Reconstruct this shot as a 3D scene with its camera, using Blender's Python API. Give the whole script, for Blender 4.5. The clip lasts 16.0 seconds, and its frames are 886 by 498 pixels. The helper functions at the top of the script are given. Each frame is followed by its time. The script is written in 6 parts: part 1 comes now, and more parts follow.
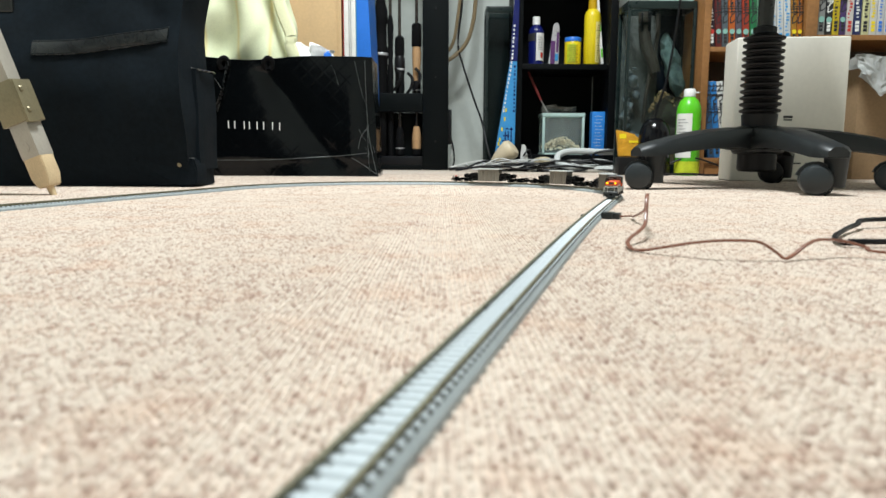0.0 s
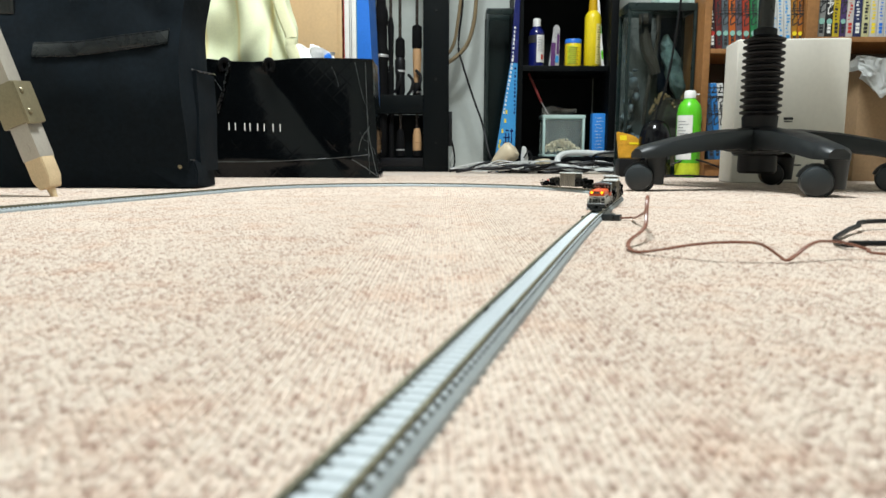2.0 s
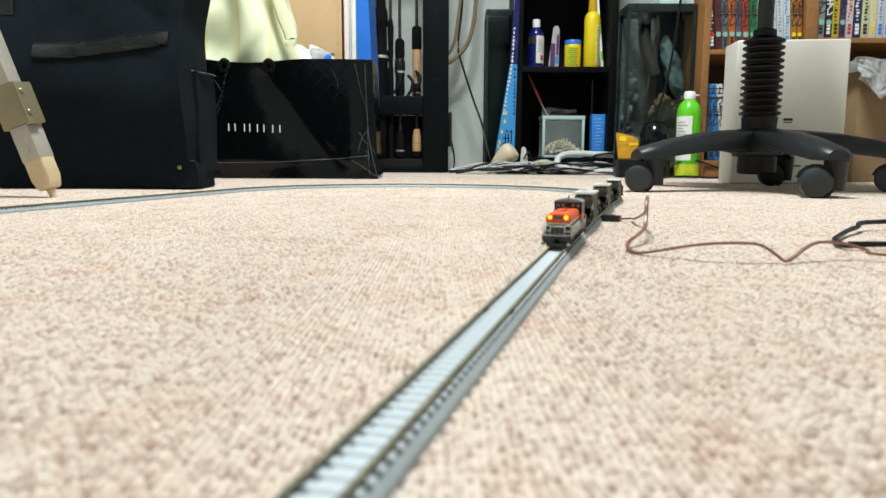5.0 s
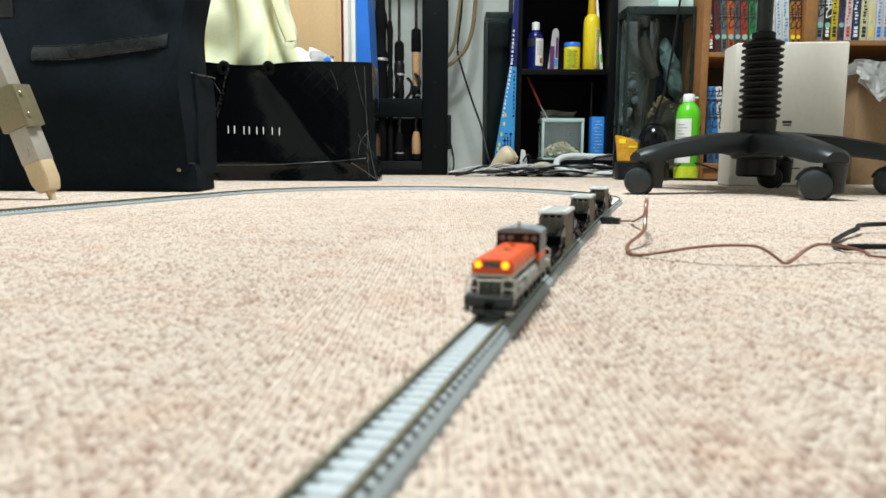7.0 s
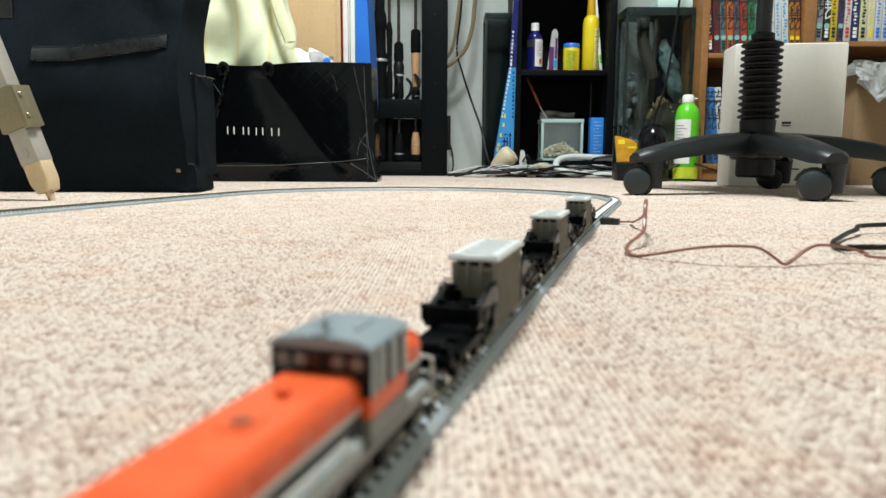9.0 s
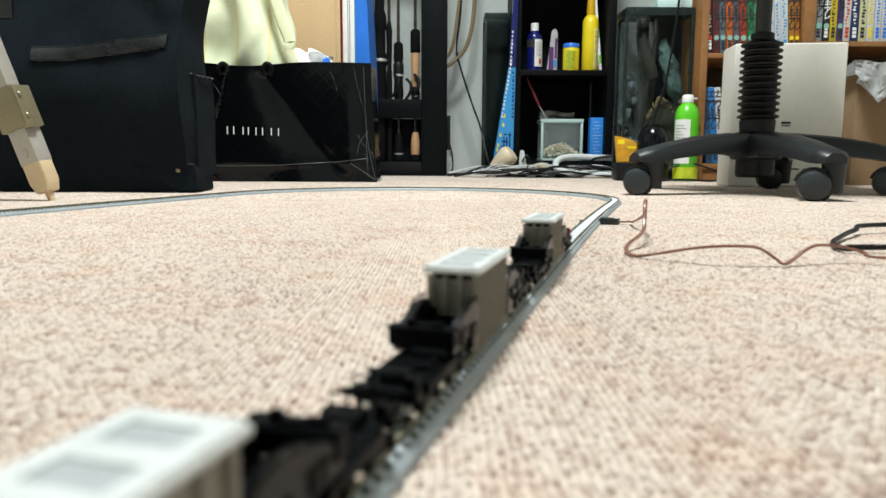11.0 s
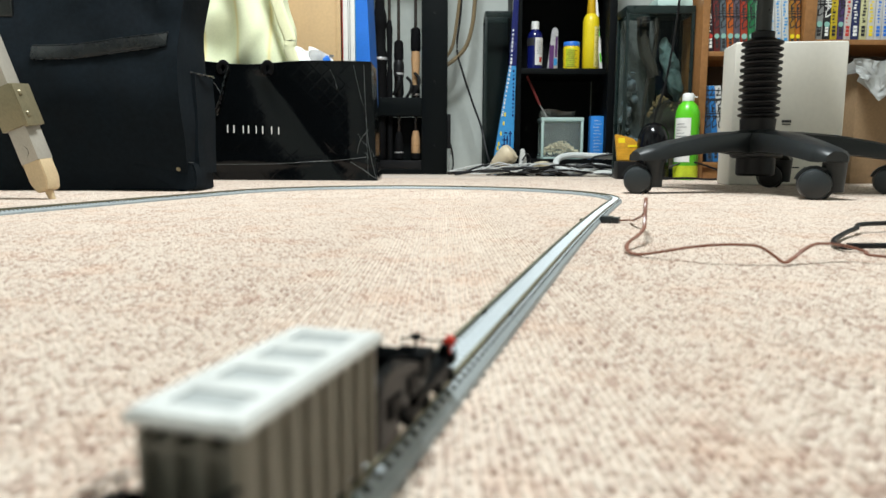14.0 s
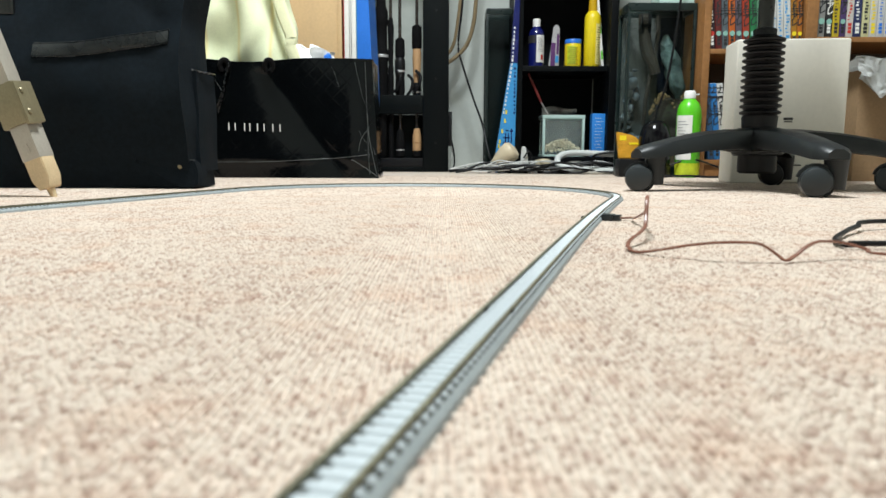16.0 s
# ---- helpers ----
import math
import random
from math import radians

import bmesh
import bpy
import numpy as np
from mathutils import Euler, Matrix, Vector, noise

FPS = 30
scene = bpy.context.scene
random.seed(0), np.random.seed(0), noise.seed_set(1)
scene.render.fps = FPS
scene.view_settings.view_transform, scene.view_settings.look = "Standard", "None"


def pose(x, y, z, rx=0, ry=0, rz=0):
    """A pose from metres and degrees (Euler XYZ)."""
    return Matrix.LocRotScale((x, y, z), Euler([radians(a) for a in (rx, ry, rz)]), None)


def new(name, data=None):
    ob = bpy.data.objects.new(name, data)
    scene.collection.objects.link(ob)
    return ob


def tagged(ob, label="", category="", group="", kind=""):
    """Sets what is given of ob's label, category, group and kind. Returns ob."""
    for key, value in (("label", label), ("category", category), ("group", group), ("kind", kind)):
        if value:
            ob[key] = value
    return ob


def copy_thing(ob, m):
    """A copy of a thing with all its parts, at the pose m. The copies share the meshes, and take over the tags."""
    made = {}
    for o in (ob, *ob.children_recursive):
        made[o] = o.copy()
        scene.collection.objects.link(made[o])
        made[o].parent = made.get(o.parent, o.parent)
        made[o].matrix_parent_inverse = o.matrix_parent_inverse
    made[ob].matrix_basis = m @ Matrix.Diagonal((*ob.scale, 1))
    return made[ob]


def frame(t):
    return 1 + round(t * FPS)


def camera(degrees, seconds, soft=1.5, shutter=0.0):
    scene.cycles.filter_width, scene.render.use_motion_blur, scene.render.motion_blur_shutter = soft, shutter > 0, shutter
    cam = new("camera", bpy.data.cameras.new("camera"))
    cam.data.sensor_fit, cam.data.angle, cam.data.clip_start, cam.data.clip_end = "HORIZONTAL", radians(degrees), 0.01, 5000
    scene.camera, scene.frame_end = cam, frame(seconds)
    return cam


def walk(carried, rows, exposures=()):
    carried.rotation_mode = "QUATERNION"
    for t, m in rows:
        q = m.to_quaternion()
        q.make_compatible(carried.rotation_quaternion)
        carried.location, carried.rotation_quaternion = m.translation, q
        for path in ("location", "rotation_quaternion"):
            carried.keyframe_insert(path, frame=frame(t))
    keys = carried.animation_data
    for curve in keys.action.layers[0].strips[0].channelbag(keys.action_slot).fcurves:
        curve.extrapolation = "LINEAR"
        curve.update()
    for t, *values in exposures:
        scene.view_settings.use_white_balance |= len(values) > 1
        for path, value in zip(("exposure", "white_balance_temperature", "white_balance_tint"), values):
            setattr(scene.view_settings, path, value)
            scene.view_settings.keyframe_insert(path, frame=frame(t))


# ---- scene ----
from mathutils.bvhtree import BVHTree

# the camera stands on a low rest just above the carpet, beside a model railway
EYE = (0.0, 0.0, 0.0637)
cam = camera(65.11, 16.0, soft=1.5)
cam.data.dof.use_dof = True
cam.data.dof.focus_distance = 1.15
cam.data.dof.aperture_fstop = 14.5


def aim(tilt, turn=0.0, roll=0.26):
    """Camera pose: degrees down, degrees to the left, degrees of roll."""
    return Matrix.Translation(EYE) @ pose(0, 0, 0, 90 - tilt, 0, turn) @ pose(0, 0, 0, 0, 0, roll)


# seconds, degrees down, degrees to the left: the rest gives a little
PATH = [(0.0, 7.974, -0.014), (0.5, 7.927, -0.014), (1.0, 7.904, 0.023), (1.5, 7.857, 0.023), (2.0, 7.834, 0.023),
        (2.5, 7.843, 0.014), (3.0, 7.834, 0.014), (3.5, 7.796, 0.000), (4.0, 7.778, 0.000), (6.5, 7.694,
        -0.023), (7.0, 7.568, -0.047), (7.5, 7.507, -0.061), (8.0, 7.521, -0.070), (8.5, 7.507, -0.089), (9.0,
        7.507, -0.093), (11.5, 7.507, -0.121), (12.0, 7.507, -0.121), (12.5, 7.507, -0.126), (13.0, 7.507,
        -0.126), (13.5, 7.563, -0.121), (14.0, 7.628, -0.093), (14.5, 7.708, -0.047), (15.0, 7.628, 0.009),
        (15.5, 7.647, 0.019), (16.0, 7.824, 0.009)]
walk(cam, [(t, aim(a, b)) for t, a, b in PATH], [(0.0, 0.0), (16.0, 0.0)])

# ---- light ----
world = bpy.data.worlds.new("room_air")
scene.world = world
world.use_nodes = True
world.node_tree.nodes["Background"].inputs[0].default_value = (0.8, 0.9, 1.0, 1)
world.node_tree.nodes["Background"].inputs[1].default_value = 0.02


def area_lamp(name, m, sx, sy, watts, colour):
    d = bpy.data.lights.new(name, "AREA")
    d.shape, d.size, d.size_y, d.energy, d.color = "RECTANGLE", sx, sy, watts, colour
    ob = new(name, d)
    ob.matrix_world = m
    return ob


area_lamp("ceiling_lamp_light", pose(0.0, 0.86, 2.28), 0.50, 0.50, 93, (0.925, 1.0, 1.02))
# ---- materials ----
def mat(name, colour, rough=0.6, metal=0.0, var=0.12, scale=60.0, bump=0.0, bscale=400.0, coat=0.0,
        spec=0.5, emit=0.0, trans=0.0, ior=1.45, obvar=0.0):
    """A surface whose colour wavers at two scales, with fine relief."""
    m = bpy.data.materials.new(name)
    m.use_nodes = True
    nt = m.node_tree
    n, l = nt.nodes, nt.links
    b = n["Principled BSDF"]
    b.inputs["Roughness"].default_value = rough
    b.inputs["Metallic"].default_value = metal
    b.inputs["Specular IOR Level"].default_value = spec
    b.inputs["Coat Weight"].default_value = coat
    b.inputs["Transmission Weight"].default_value = trans
    b.inputs["IOR"].default_value = ior
    co = n.new("ShaderNodeTexCoord")
    if var > 0:
        n1, n2 = n.new("ShaderNodeTexNoise"), n.new("ShaderNodeTexNoise")
        n1.inputs["Scale"].default_value, n2.inputs["Scale"].default_value = scale, scale * 9
        n1.inputs["Detail"].default_value = n2.inputs["Detail"].default_value = 4
        l.new(co.outputs["Object"], n1.inputs["Vector"])
        l.new(co.outputs["Object"], n2.inputs["Vector"])
        add = n.new("ShaderNodeMath")
        add.operation = "ADD"
        l.new(n1.outputs["Fac"], add.inputs[0])
        l.new(n2.outputs["Fac"], add.inputs[1])
        mr = n.new("ShaderNodeMapRange")
        mr.inputs[1].default_value, mr.inputs[2].default_value = 0.7, 1.3
        mr.inputs[3].default_value, mr.inputs[4].default_value = 1 - var, 1 + var
        l.new(add.outputs[0], mr.inputs[0])
        fac = mr.outputs[0]
        if obvar > 0:
            oi = n.new("ShaderNodeObjectInfo")
            m2 = n.new("ShaderNodeMapRange")
            m2.inputs[3].default_value, m2.inputs[4].default_value = 1 - obvar, 1 + obvar
            l.new(oi.outputs["Random"], m2.inputs[0])
            mu = n.new("ShaderNodeMath")
            mu.operation = "MULTIPLY"
            l.new(fac, mu.inputs[0])
            l.new(m2.outputs[0], mu.inputs[1])
            fac = mu.outputs[0]
        mix = n.new("ShaderNodeVectorMath")
        mix.operation = "SCALE"
        mix.inputs[0].default_value = colour[:3]
        l.new(fac, mix.inputs["Scale"])
        l.new(mix.outputs[0], b.inputs["Base Color"])
        r2 = n.new("ShaderNodeMapRange")
        r2.inputs[1].default_value, r2.inputs[2].default_value = 0.3, 0.7
        r2.inputs[3].default_value, r2.inputs[4].default_value = max(0.02, rough * 0.85), min(1, rough * 1.15)
        l.new(n1.outputs["Fac"], r2.inputs[0])
        l.new(r2.outputs[0], b.inputs["Roughness"])
    else:
        b.inputs["Base Color"].default_value = (*colour[:3], 1)
    if bump > 0:
        nb = n.new("ShaderNodeTexNoise")
        nb.inputs["Scale"].default_value = bscale
        nb.inputs["Detail"].default_value = 3
        l.new(co.outputs["Object"], nb.inputs["Vector"])
        bp = n.new("ShaderNodeBump")
        bp.inputs["Strength"].default_value = min(1.0, bump)
        bp.inputs["Distance"].default_value = 0.3 / bscale
        l.new(nb.outputs["Fac"], bp.inputs["Height"])
        l.new(bp.outputs[0], b.inputs["Normal"])
    if emit > 0:
        b.inputs["Emission Color"].default_value = (*colour[:3], 1)
        b.inputs["Emission Strength"].default_value = emit
    return m


BLACK_PLASTIC = mat("black_plastic", (0.006, 0.006, 0.007), 0.42, spec=0.3, bump=0.2, bscale=1500)
BLACK_METAL = mat("black_painted_steel", (0.0028, 0.0042, 0.0046), 0.45, spec=0.13, bump=0.15, bscale=700)
BLACK_CLOTH = mat("black_bag_cloth", (0.0056, 0.0088, 0.0120), 0.9, spec=0.12, var=0.3, scale=14, bump=0.8, bscale=1400)
BLACK_LEATHER = mat("black_leather", (0.007, 0.0084, 0.0092), 0.27, spec=0.6, bump=0.25, bscale=900)
# tab leather lifted in colour to carry the light reflected on it
TAB_LEATHER = mat("lit_tab_leather", (0.012, 0.0135, 0.014), 0.22, spec=0.7, var=0.2, scale=40)
PATCH_SEAM = mat("pale_thread", (0.06, 0.065, 0.065), 0.6, var=0.3, scale=200)
BLACK_BOARD = mat("black_board", (0.0028, 0.0036, 0.0042), 0.55, spec=0.13, bump=0.3, bscale=300)
WALL = mat("off_white_wallpaper", (0.465, 0.495, 0.465), 0.8, var=0.05, scale=6, bump=0.6, bscale=500)
CEIL = mat("white_ceiling", (0.8, 0.8, 0.78), 0.9, var=0.03, scale=5)
ROADBED = mat("grey_track_plastic", (0.30, 0.335, 0.345), 0.5, var=0.12, scale=80, bump=0.4, bscale=2500)
BALLAST = mat("pale_grey_track_top", (0.50, 0.545, 0.57), 0.38, var=0.1, scale=140, bump=0.5, bscale=2500)
TRACK_TOP = mat("grey_track_filling", (0.40, 0.44, 0.46), 0.45, var=0.12, scale=140, bump=0.5, bscale=2500)
# dark tone painted for the shaded notches beside the rails
NOTCH_SHADE = mat("dark_notch_shade", (0.055, 0.06, 0.055), 0.7, var=0.3, scale=300)
RAIL = mat("nickel_rail", (0.17, 0.16, 0.105), 0.5, 0.45, var=0.25, scale=40)
GREY_PLASTIC = mat("dark_grey_chair_plastic", (0.0095, 0.0118, 0.0130), 0.42, var=0.08, scale=40, bump=0.3, bscale=1500)
GREY_WHEEL = mat("grey_caster_plastic", (0.022, 0.0265, 0.029), 0.36, var=0.08, scale=40)
ORANGE = mat("vermilion_paint", (0.70, 0.095, 0.02), 0.38, var=0.08, scale=200)
DARK_ORANGE = mat("dark_vermilion", (0.24, 0.05, 0.018), 0.5, var=0.25, scale=300)
LOCO_GREY = mat("loco_mid_grey", (0.17, 0.17, 0.155), 0.45, var=0.12, scale=300)
LOCO_SIDE = mat("loco_pale_grey", (0.33, 0.35, 0.335), 0.45, var=0.1, scale=300)
LOCO_DARK = mat("loco_dark_grey", (0.03, 0.032, 0.032), 0.5, var=0.15, scale=300)
CAB_DARK = mat("near_black_cab_paint", (0.010, 0.0085, 0.008), 0.45, spec=0.2, var=0.15, scale=300)
DISC_DIM = mat("dim_clear_view_glass", (0.16, 0.135, 0.125), 0.3, var=0.2, scale=500)
LOCO_WHITE = mat("loco_white_trim", (0.62, 0.6, 0.54), 0.4, var=0.08, scale=300)
LOCO_ROOF = mat("loco_roof_grey", (0.19, 0.225, 0.24), 0.5, var=0.12, scale=300)
LOCO_GLASS = mat("dark_cab_glass", (0.012, 0.014, 0.016), 0.12, var=0)
LAMP_YELLOW = mat("lit_headlamp", (1.0, 0.36, 0.008), 0.3, var=0, emit=2.3)
LAMP_RED = mat("red_tail_disc", (0.55, 0.035, 0.02), 0.3, var=0.05)
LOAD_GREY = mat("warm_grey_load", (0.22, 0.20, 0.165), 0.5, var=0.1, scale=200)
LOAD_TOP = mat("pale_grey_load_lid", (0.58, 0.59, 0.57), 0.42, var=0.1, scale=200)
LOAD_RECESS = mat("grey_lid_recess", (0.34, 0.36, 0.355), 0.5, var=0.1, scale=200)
WAGON_BLACK = mat("wagon_black", (0.0012, 0.0017, 0.0021), 0.42, spec=0.05, var=0.2, scale=300)
WAGON_SHEEN = mat("wagon_black_sheen", (0.0016, 0.0022, 0.0026), 0.33, spec=0.22, var=0.3, scale=120)
WHEEL_STEEL = mat("bright_wheel_steel", (0.55, 0.54, 0.5), 0.25, 1.0, var=0.1, scale=300)
WOOD_SHELF = mat("bookcase_wood", (0.27, 0.125, 0.042), 0.5, var=0.2, scale=9, bump=0.25, bscale=250)
# carton board, its base colour darkened for the shade it stands in
SHADED_BOARD = mat("shaded_cardboard", (0.25, 0.16, 0.085), 0.8, var=0.12, scale=15, bump=0.4, bscale=300)
CARDBOARD = mat("cardboard", (0.56, 0.38, 0.20), 0.75, var=0.07, scale=15, bump=0.4, bscale=300)
WHITE_PLASTIC = mat("ivory_speaker_plastic", (0.68, 0.65, 0.58), 0.5, var=0.04, scale=10, bump=0.2, bscale=900)

WIRE_BROWN = mat("brown_wire", (0.19, 0.075, 0.046), 0.33, var=0.12, scale=60)
WIRE_BLACK = mat("black_cord", (0.005, 0.005, 0.006), 0.45, spec=0.3)
WIRE_WHITE = mat("white_cord", (0.62, 0.62, 0.60), 0.45, var=0.08, scale=40)
HOSE_WHITE = mat("milky_hose", (0.62, 0.64, 0.62), 0.35, var=0.08, scale=30)
HOSE_TAN = mat("tan_hose", (0.20, 0.15, 0.085), 0.3, var=0.12, scale=20)
ALU = mat("brushed_aluminium", (0.40, 0.37, 0.32), 0.42, 0.3, var=0.08, scale=30, bump=0.2, bscale=300)
BRASS = mat("olive_brass", (0.24, 0.205, 0.125), 0.4, 0.5, var=0.12, scale=30)
TIP_WOOD = mat("pale_wood_tip", (0.60, 0.46, 0.28), 0.5, var=0.12, scale=40, bump=0.2, bscale=200)
GREEN = mat("lime_green_can", (0.10, 0.52, 0.015), 0.3, var=0.05, scale=30, coat=0.2)
LIME = mat("yellow_green_print", (0.50, 0.58, 0.03), 0.35, var=0.2, scale=60)
WHITE = mat("white_plastic", (0.78, 0.78, 0.76), 0.4, var=0.04, scale=30)
PAPER = mat("white_paper", (0.74, 0.73, 0.70), 0.7, var=0.05, scale=30)
TISSUE = mat("white_tissue", (0.80, 0.80, 0.79), 0.8, var=0.05, scale=40, bump=0.6, bscale=80)
BLUE = mat("bright_blue", (0.02, 0.16, 0.62), 0.4, var=0.08, scale=20)
DEEP_BLUE = mat("deep_blue", (0.006, 0.010, 0.10), 0.25, var=0.1, scale=20, coat=0.3)
SKY_BLUE = mat("sky_blue_print", (0.04, 0.27, 0.58), 0.4, var=0.12, scale=20)
YELLOW = mat("bright_yellow", (0.78, 0.60, 0.015), 0.35, var=0.05, scale=20)
PRINT_GREY = mat("grey_print", (0.18, 0.18, 0.20), 0.6, var=0.2)
PRINT_OLIVE = mat("olive_print", (0.22, 0.17, 0.03), 0.6, var=0.2)
INK = mat("dark_ink", (0.02, 0.02, 0.022), 0.6, var=0.1)
RED = mat("red_print", (0.50, 0.04, 0.03), 0.4, var=0.1)
PURPLE = mat("purple_print", (0.10, 0.03, 0.13), 0.4, var=0.1)
SILVER = mat("silver_foil", (0.55, 0.55, 0.56), 0.3, 0.5, var=0.15, scale=60, bump=0.4, bscale=120)
CORK = mat("cork_grip", (0.46, 0.27, 0.13), 0.75, var=0.15, scale=120, bump=0.5, bscale=500)
FOAM = mat("black_foam", (0.004, 0.004, 0.0045), 0.85, spec=0.15, var=0.2, scale=60, bump=0.4, bscale=900)
ROD = mat("dark_rod_blank", (0.03, 0.022, 0.018), 0.25, var=0.1, coat=0.4)
CREAM = mat("cream_plastic", (0.62, 0.52, 0.36), 0.5, var=0.08, scale=30)
PEBBLE = mat("cream_pebble", (0.86, 0.70, 0.50), 0.7, var=0.2, scale=80)
ROCK = mat("grey_rock", (0.12, 0.14, 0.15), 0.7, var=0.5, scale=25, bump=0.7, bscale=90)
DRIFT = mat("dark_driftwood", (0.045, 0.036, 0.026), 0.75, var=0.3, scale=25, bump=0.7, bscale=120)
GRAVEL = mat("brown_gravel", (0.16, 0.11, 0.06), 0.8, var=0.6, scale=90, bump=0.9, bscale=160)
TEAL_DARK = mat("dark_teal_backing", (0.004, 0.007, 0.007), 0.6, spec=0.1, var=0.8, scale=12)
TANK_FRAME = mat("black_green_frame", (0.010, 0.018, 0.017), 0.3, var=0.1)
BOX_TINT = mat("pale_green_box_plastic", (0.50, 0.66, 0.62), 0.3, var=0.05, scale=20)
BAG_FILM = mat("white_bag_film", (0.60, 0.61, 0.60), 0.45, var=0.05, scale=20, bump=0.5, bscale=60)


def glass(name, tint, rough=0.03, mixing=0.12):
    """Thin clear sheet: mostly see-through, with a mirror skin."""
    m = bpy.data.materials.new(name)
    m.use_nodes = True
    n, l = m.node_tree.nodes, m.node_tree.links
    n.remove(n["Principled BSDF"])
    tr, gl, mx = n.new("ShaderNodeBsdfTransparent"), n.new("ShaderNodeBsdfGlossy"), n.new("ShaderNodeMixShader")
    tr.inputs[0].default_value = (*tint, 1)
    gl.inputs["Roughness"].default_value = rough
    mx.inputs[0].default_value = mixing
    l.new(tr.outputs[0], mx.inputs[1])
    l.new(gl.outputs[0], mx.inputs[2])
    l.new(mx.outputs[0], n["Material Output"].inputs[0])
    return m


TANK_GLASS = glass("tank_glass", (0.86, 0.90, 0.90), 0.02, 0.012)
BOX_CLEAR = glass("clear_box_plastic", (0.96, 0.985, 0.97), 0.04, 0.04)


def milky(m, share, colour):
    """Adds a milky body to a clear sheet."""
    n, l = m.node_tree.nodes, m.node_tree.links
    out = n["Material Output"]
    df, mx = n.new("ShaderNodeBsdfDiffuse"), n.new("ShaderNodeMixShader")
    df.inputs[0].default_value = (*colour, 1)
    mx.inputs[0].default_value = share
    l.new(out.inputs[0].links[0].from_socket, mx.inputs[1])
    l.new(df.outputs[0], mx.inputs[2])
    l.new(mx.outputs[0], out.inputs[0])


milky(BOX_CLEAR, 0.07, (0.72, 0.80, 0.78))


def quilted_gloss():
    """Glossy black paper with a pressed diamond pattern and soft creases."""
    m = mat("quilted_black_gloss", (0.0020, 0.0026, 0.0030), 0.13, spec=0.32, var=0.2, scale=18)
    n, l = m.node_tree.nodes, m.node_tree.links
    co = n.new("ShaderNodeTexCoord")
    total = None
    for turn in (45, -45):
        mp = n.new("ShaderNodeMapping")
        mp.inputs["Rotation"].default_value = (0, radians(turn), 0)
        wv = n.new("ShaderNodeTexWave")
        wv.bands_direction = "X"
        wv.inputs["Scale"].default_value = 11.0
        l.new(co.outputs["Object"], mp.inputs[0])
        l.new(mp.outputs[0], wv.inputs["Vector"])
        pw = n.new("ShaderNodeMath")
        pw.operation = "POWER"
        pw.inputs[1].default_value = 24
        l.new(wv.outputs["Fac"], pw.inputs[0])
        if total is None:
            total = pw.outputs[0]
        else:
            ad = n.new("ShaderNodeMath")
            ad.operation = "MAXIMUM"
            l.new(total, ad.inputs[0])
            l.new(pw.outputs[0], ad.inputs[1])
            total = ad.outputs[0]
    b1 = n.new("ShaderNodeBump")
    b1.inputs["Strength"].default_value = 0.22
    b1.inputs["Distance"].default_value = 0.0006
    l.new(total, b1.inputs["Height"])
    nz = n.new("ShaderNodeTexNoise")
    nz.inputs["Scale"].default_value = 6
    l.new(co.outputs["Object"], nz.inputs["Vector"])
    b2 = n.new("ShaderNodeBump")
    b2.inputs["Strength"].default_value = 0.3
    b2.inputs["Distance"].default_value = 0.02
    l.new(nz.outputs["Fac"], b2.inputs["Height"])
    l.new(b1.outputs[0], b2.inputs["Normal"])
    l.new(b2.outputs[0], n["Principled BSDF"].inputs["Normal"])
    return m


BLACK_GLOSS = quilted_gloss()


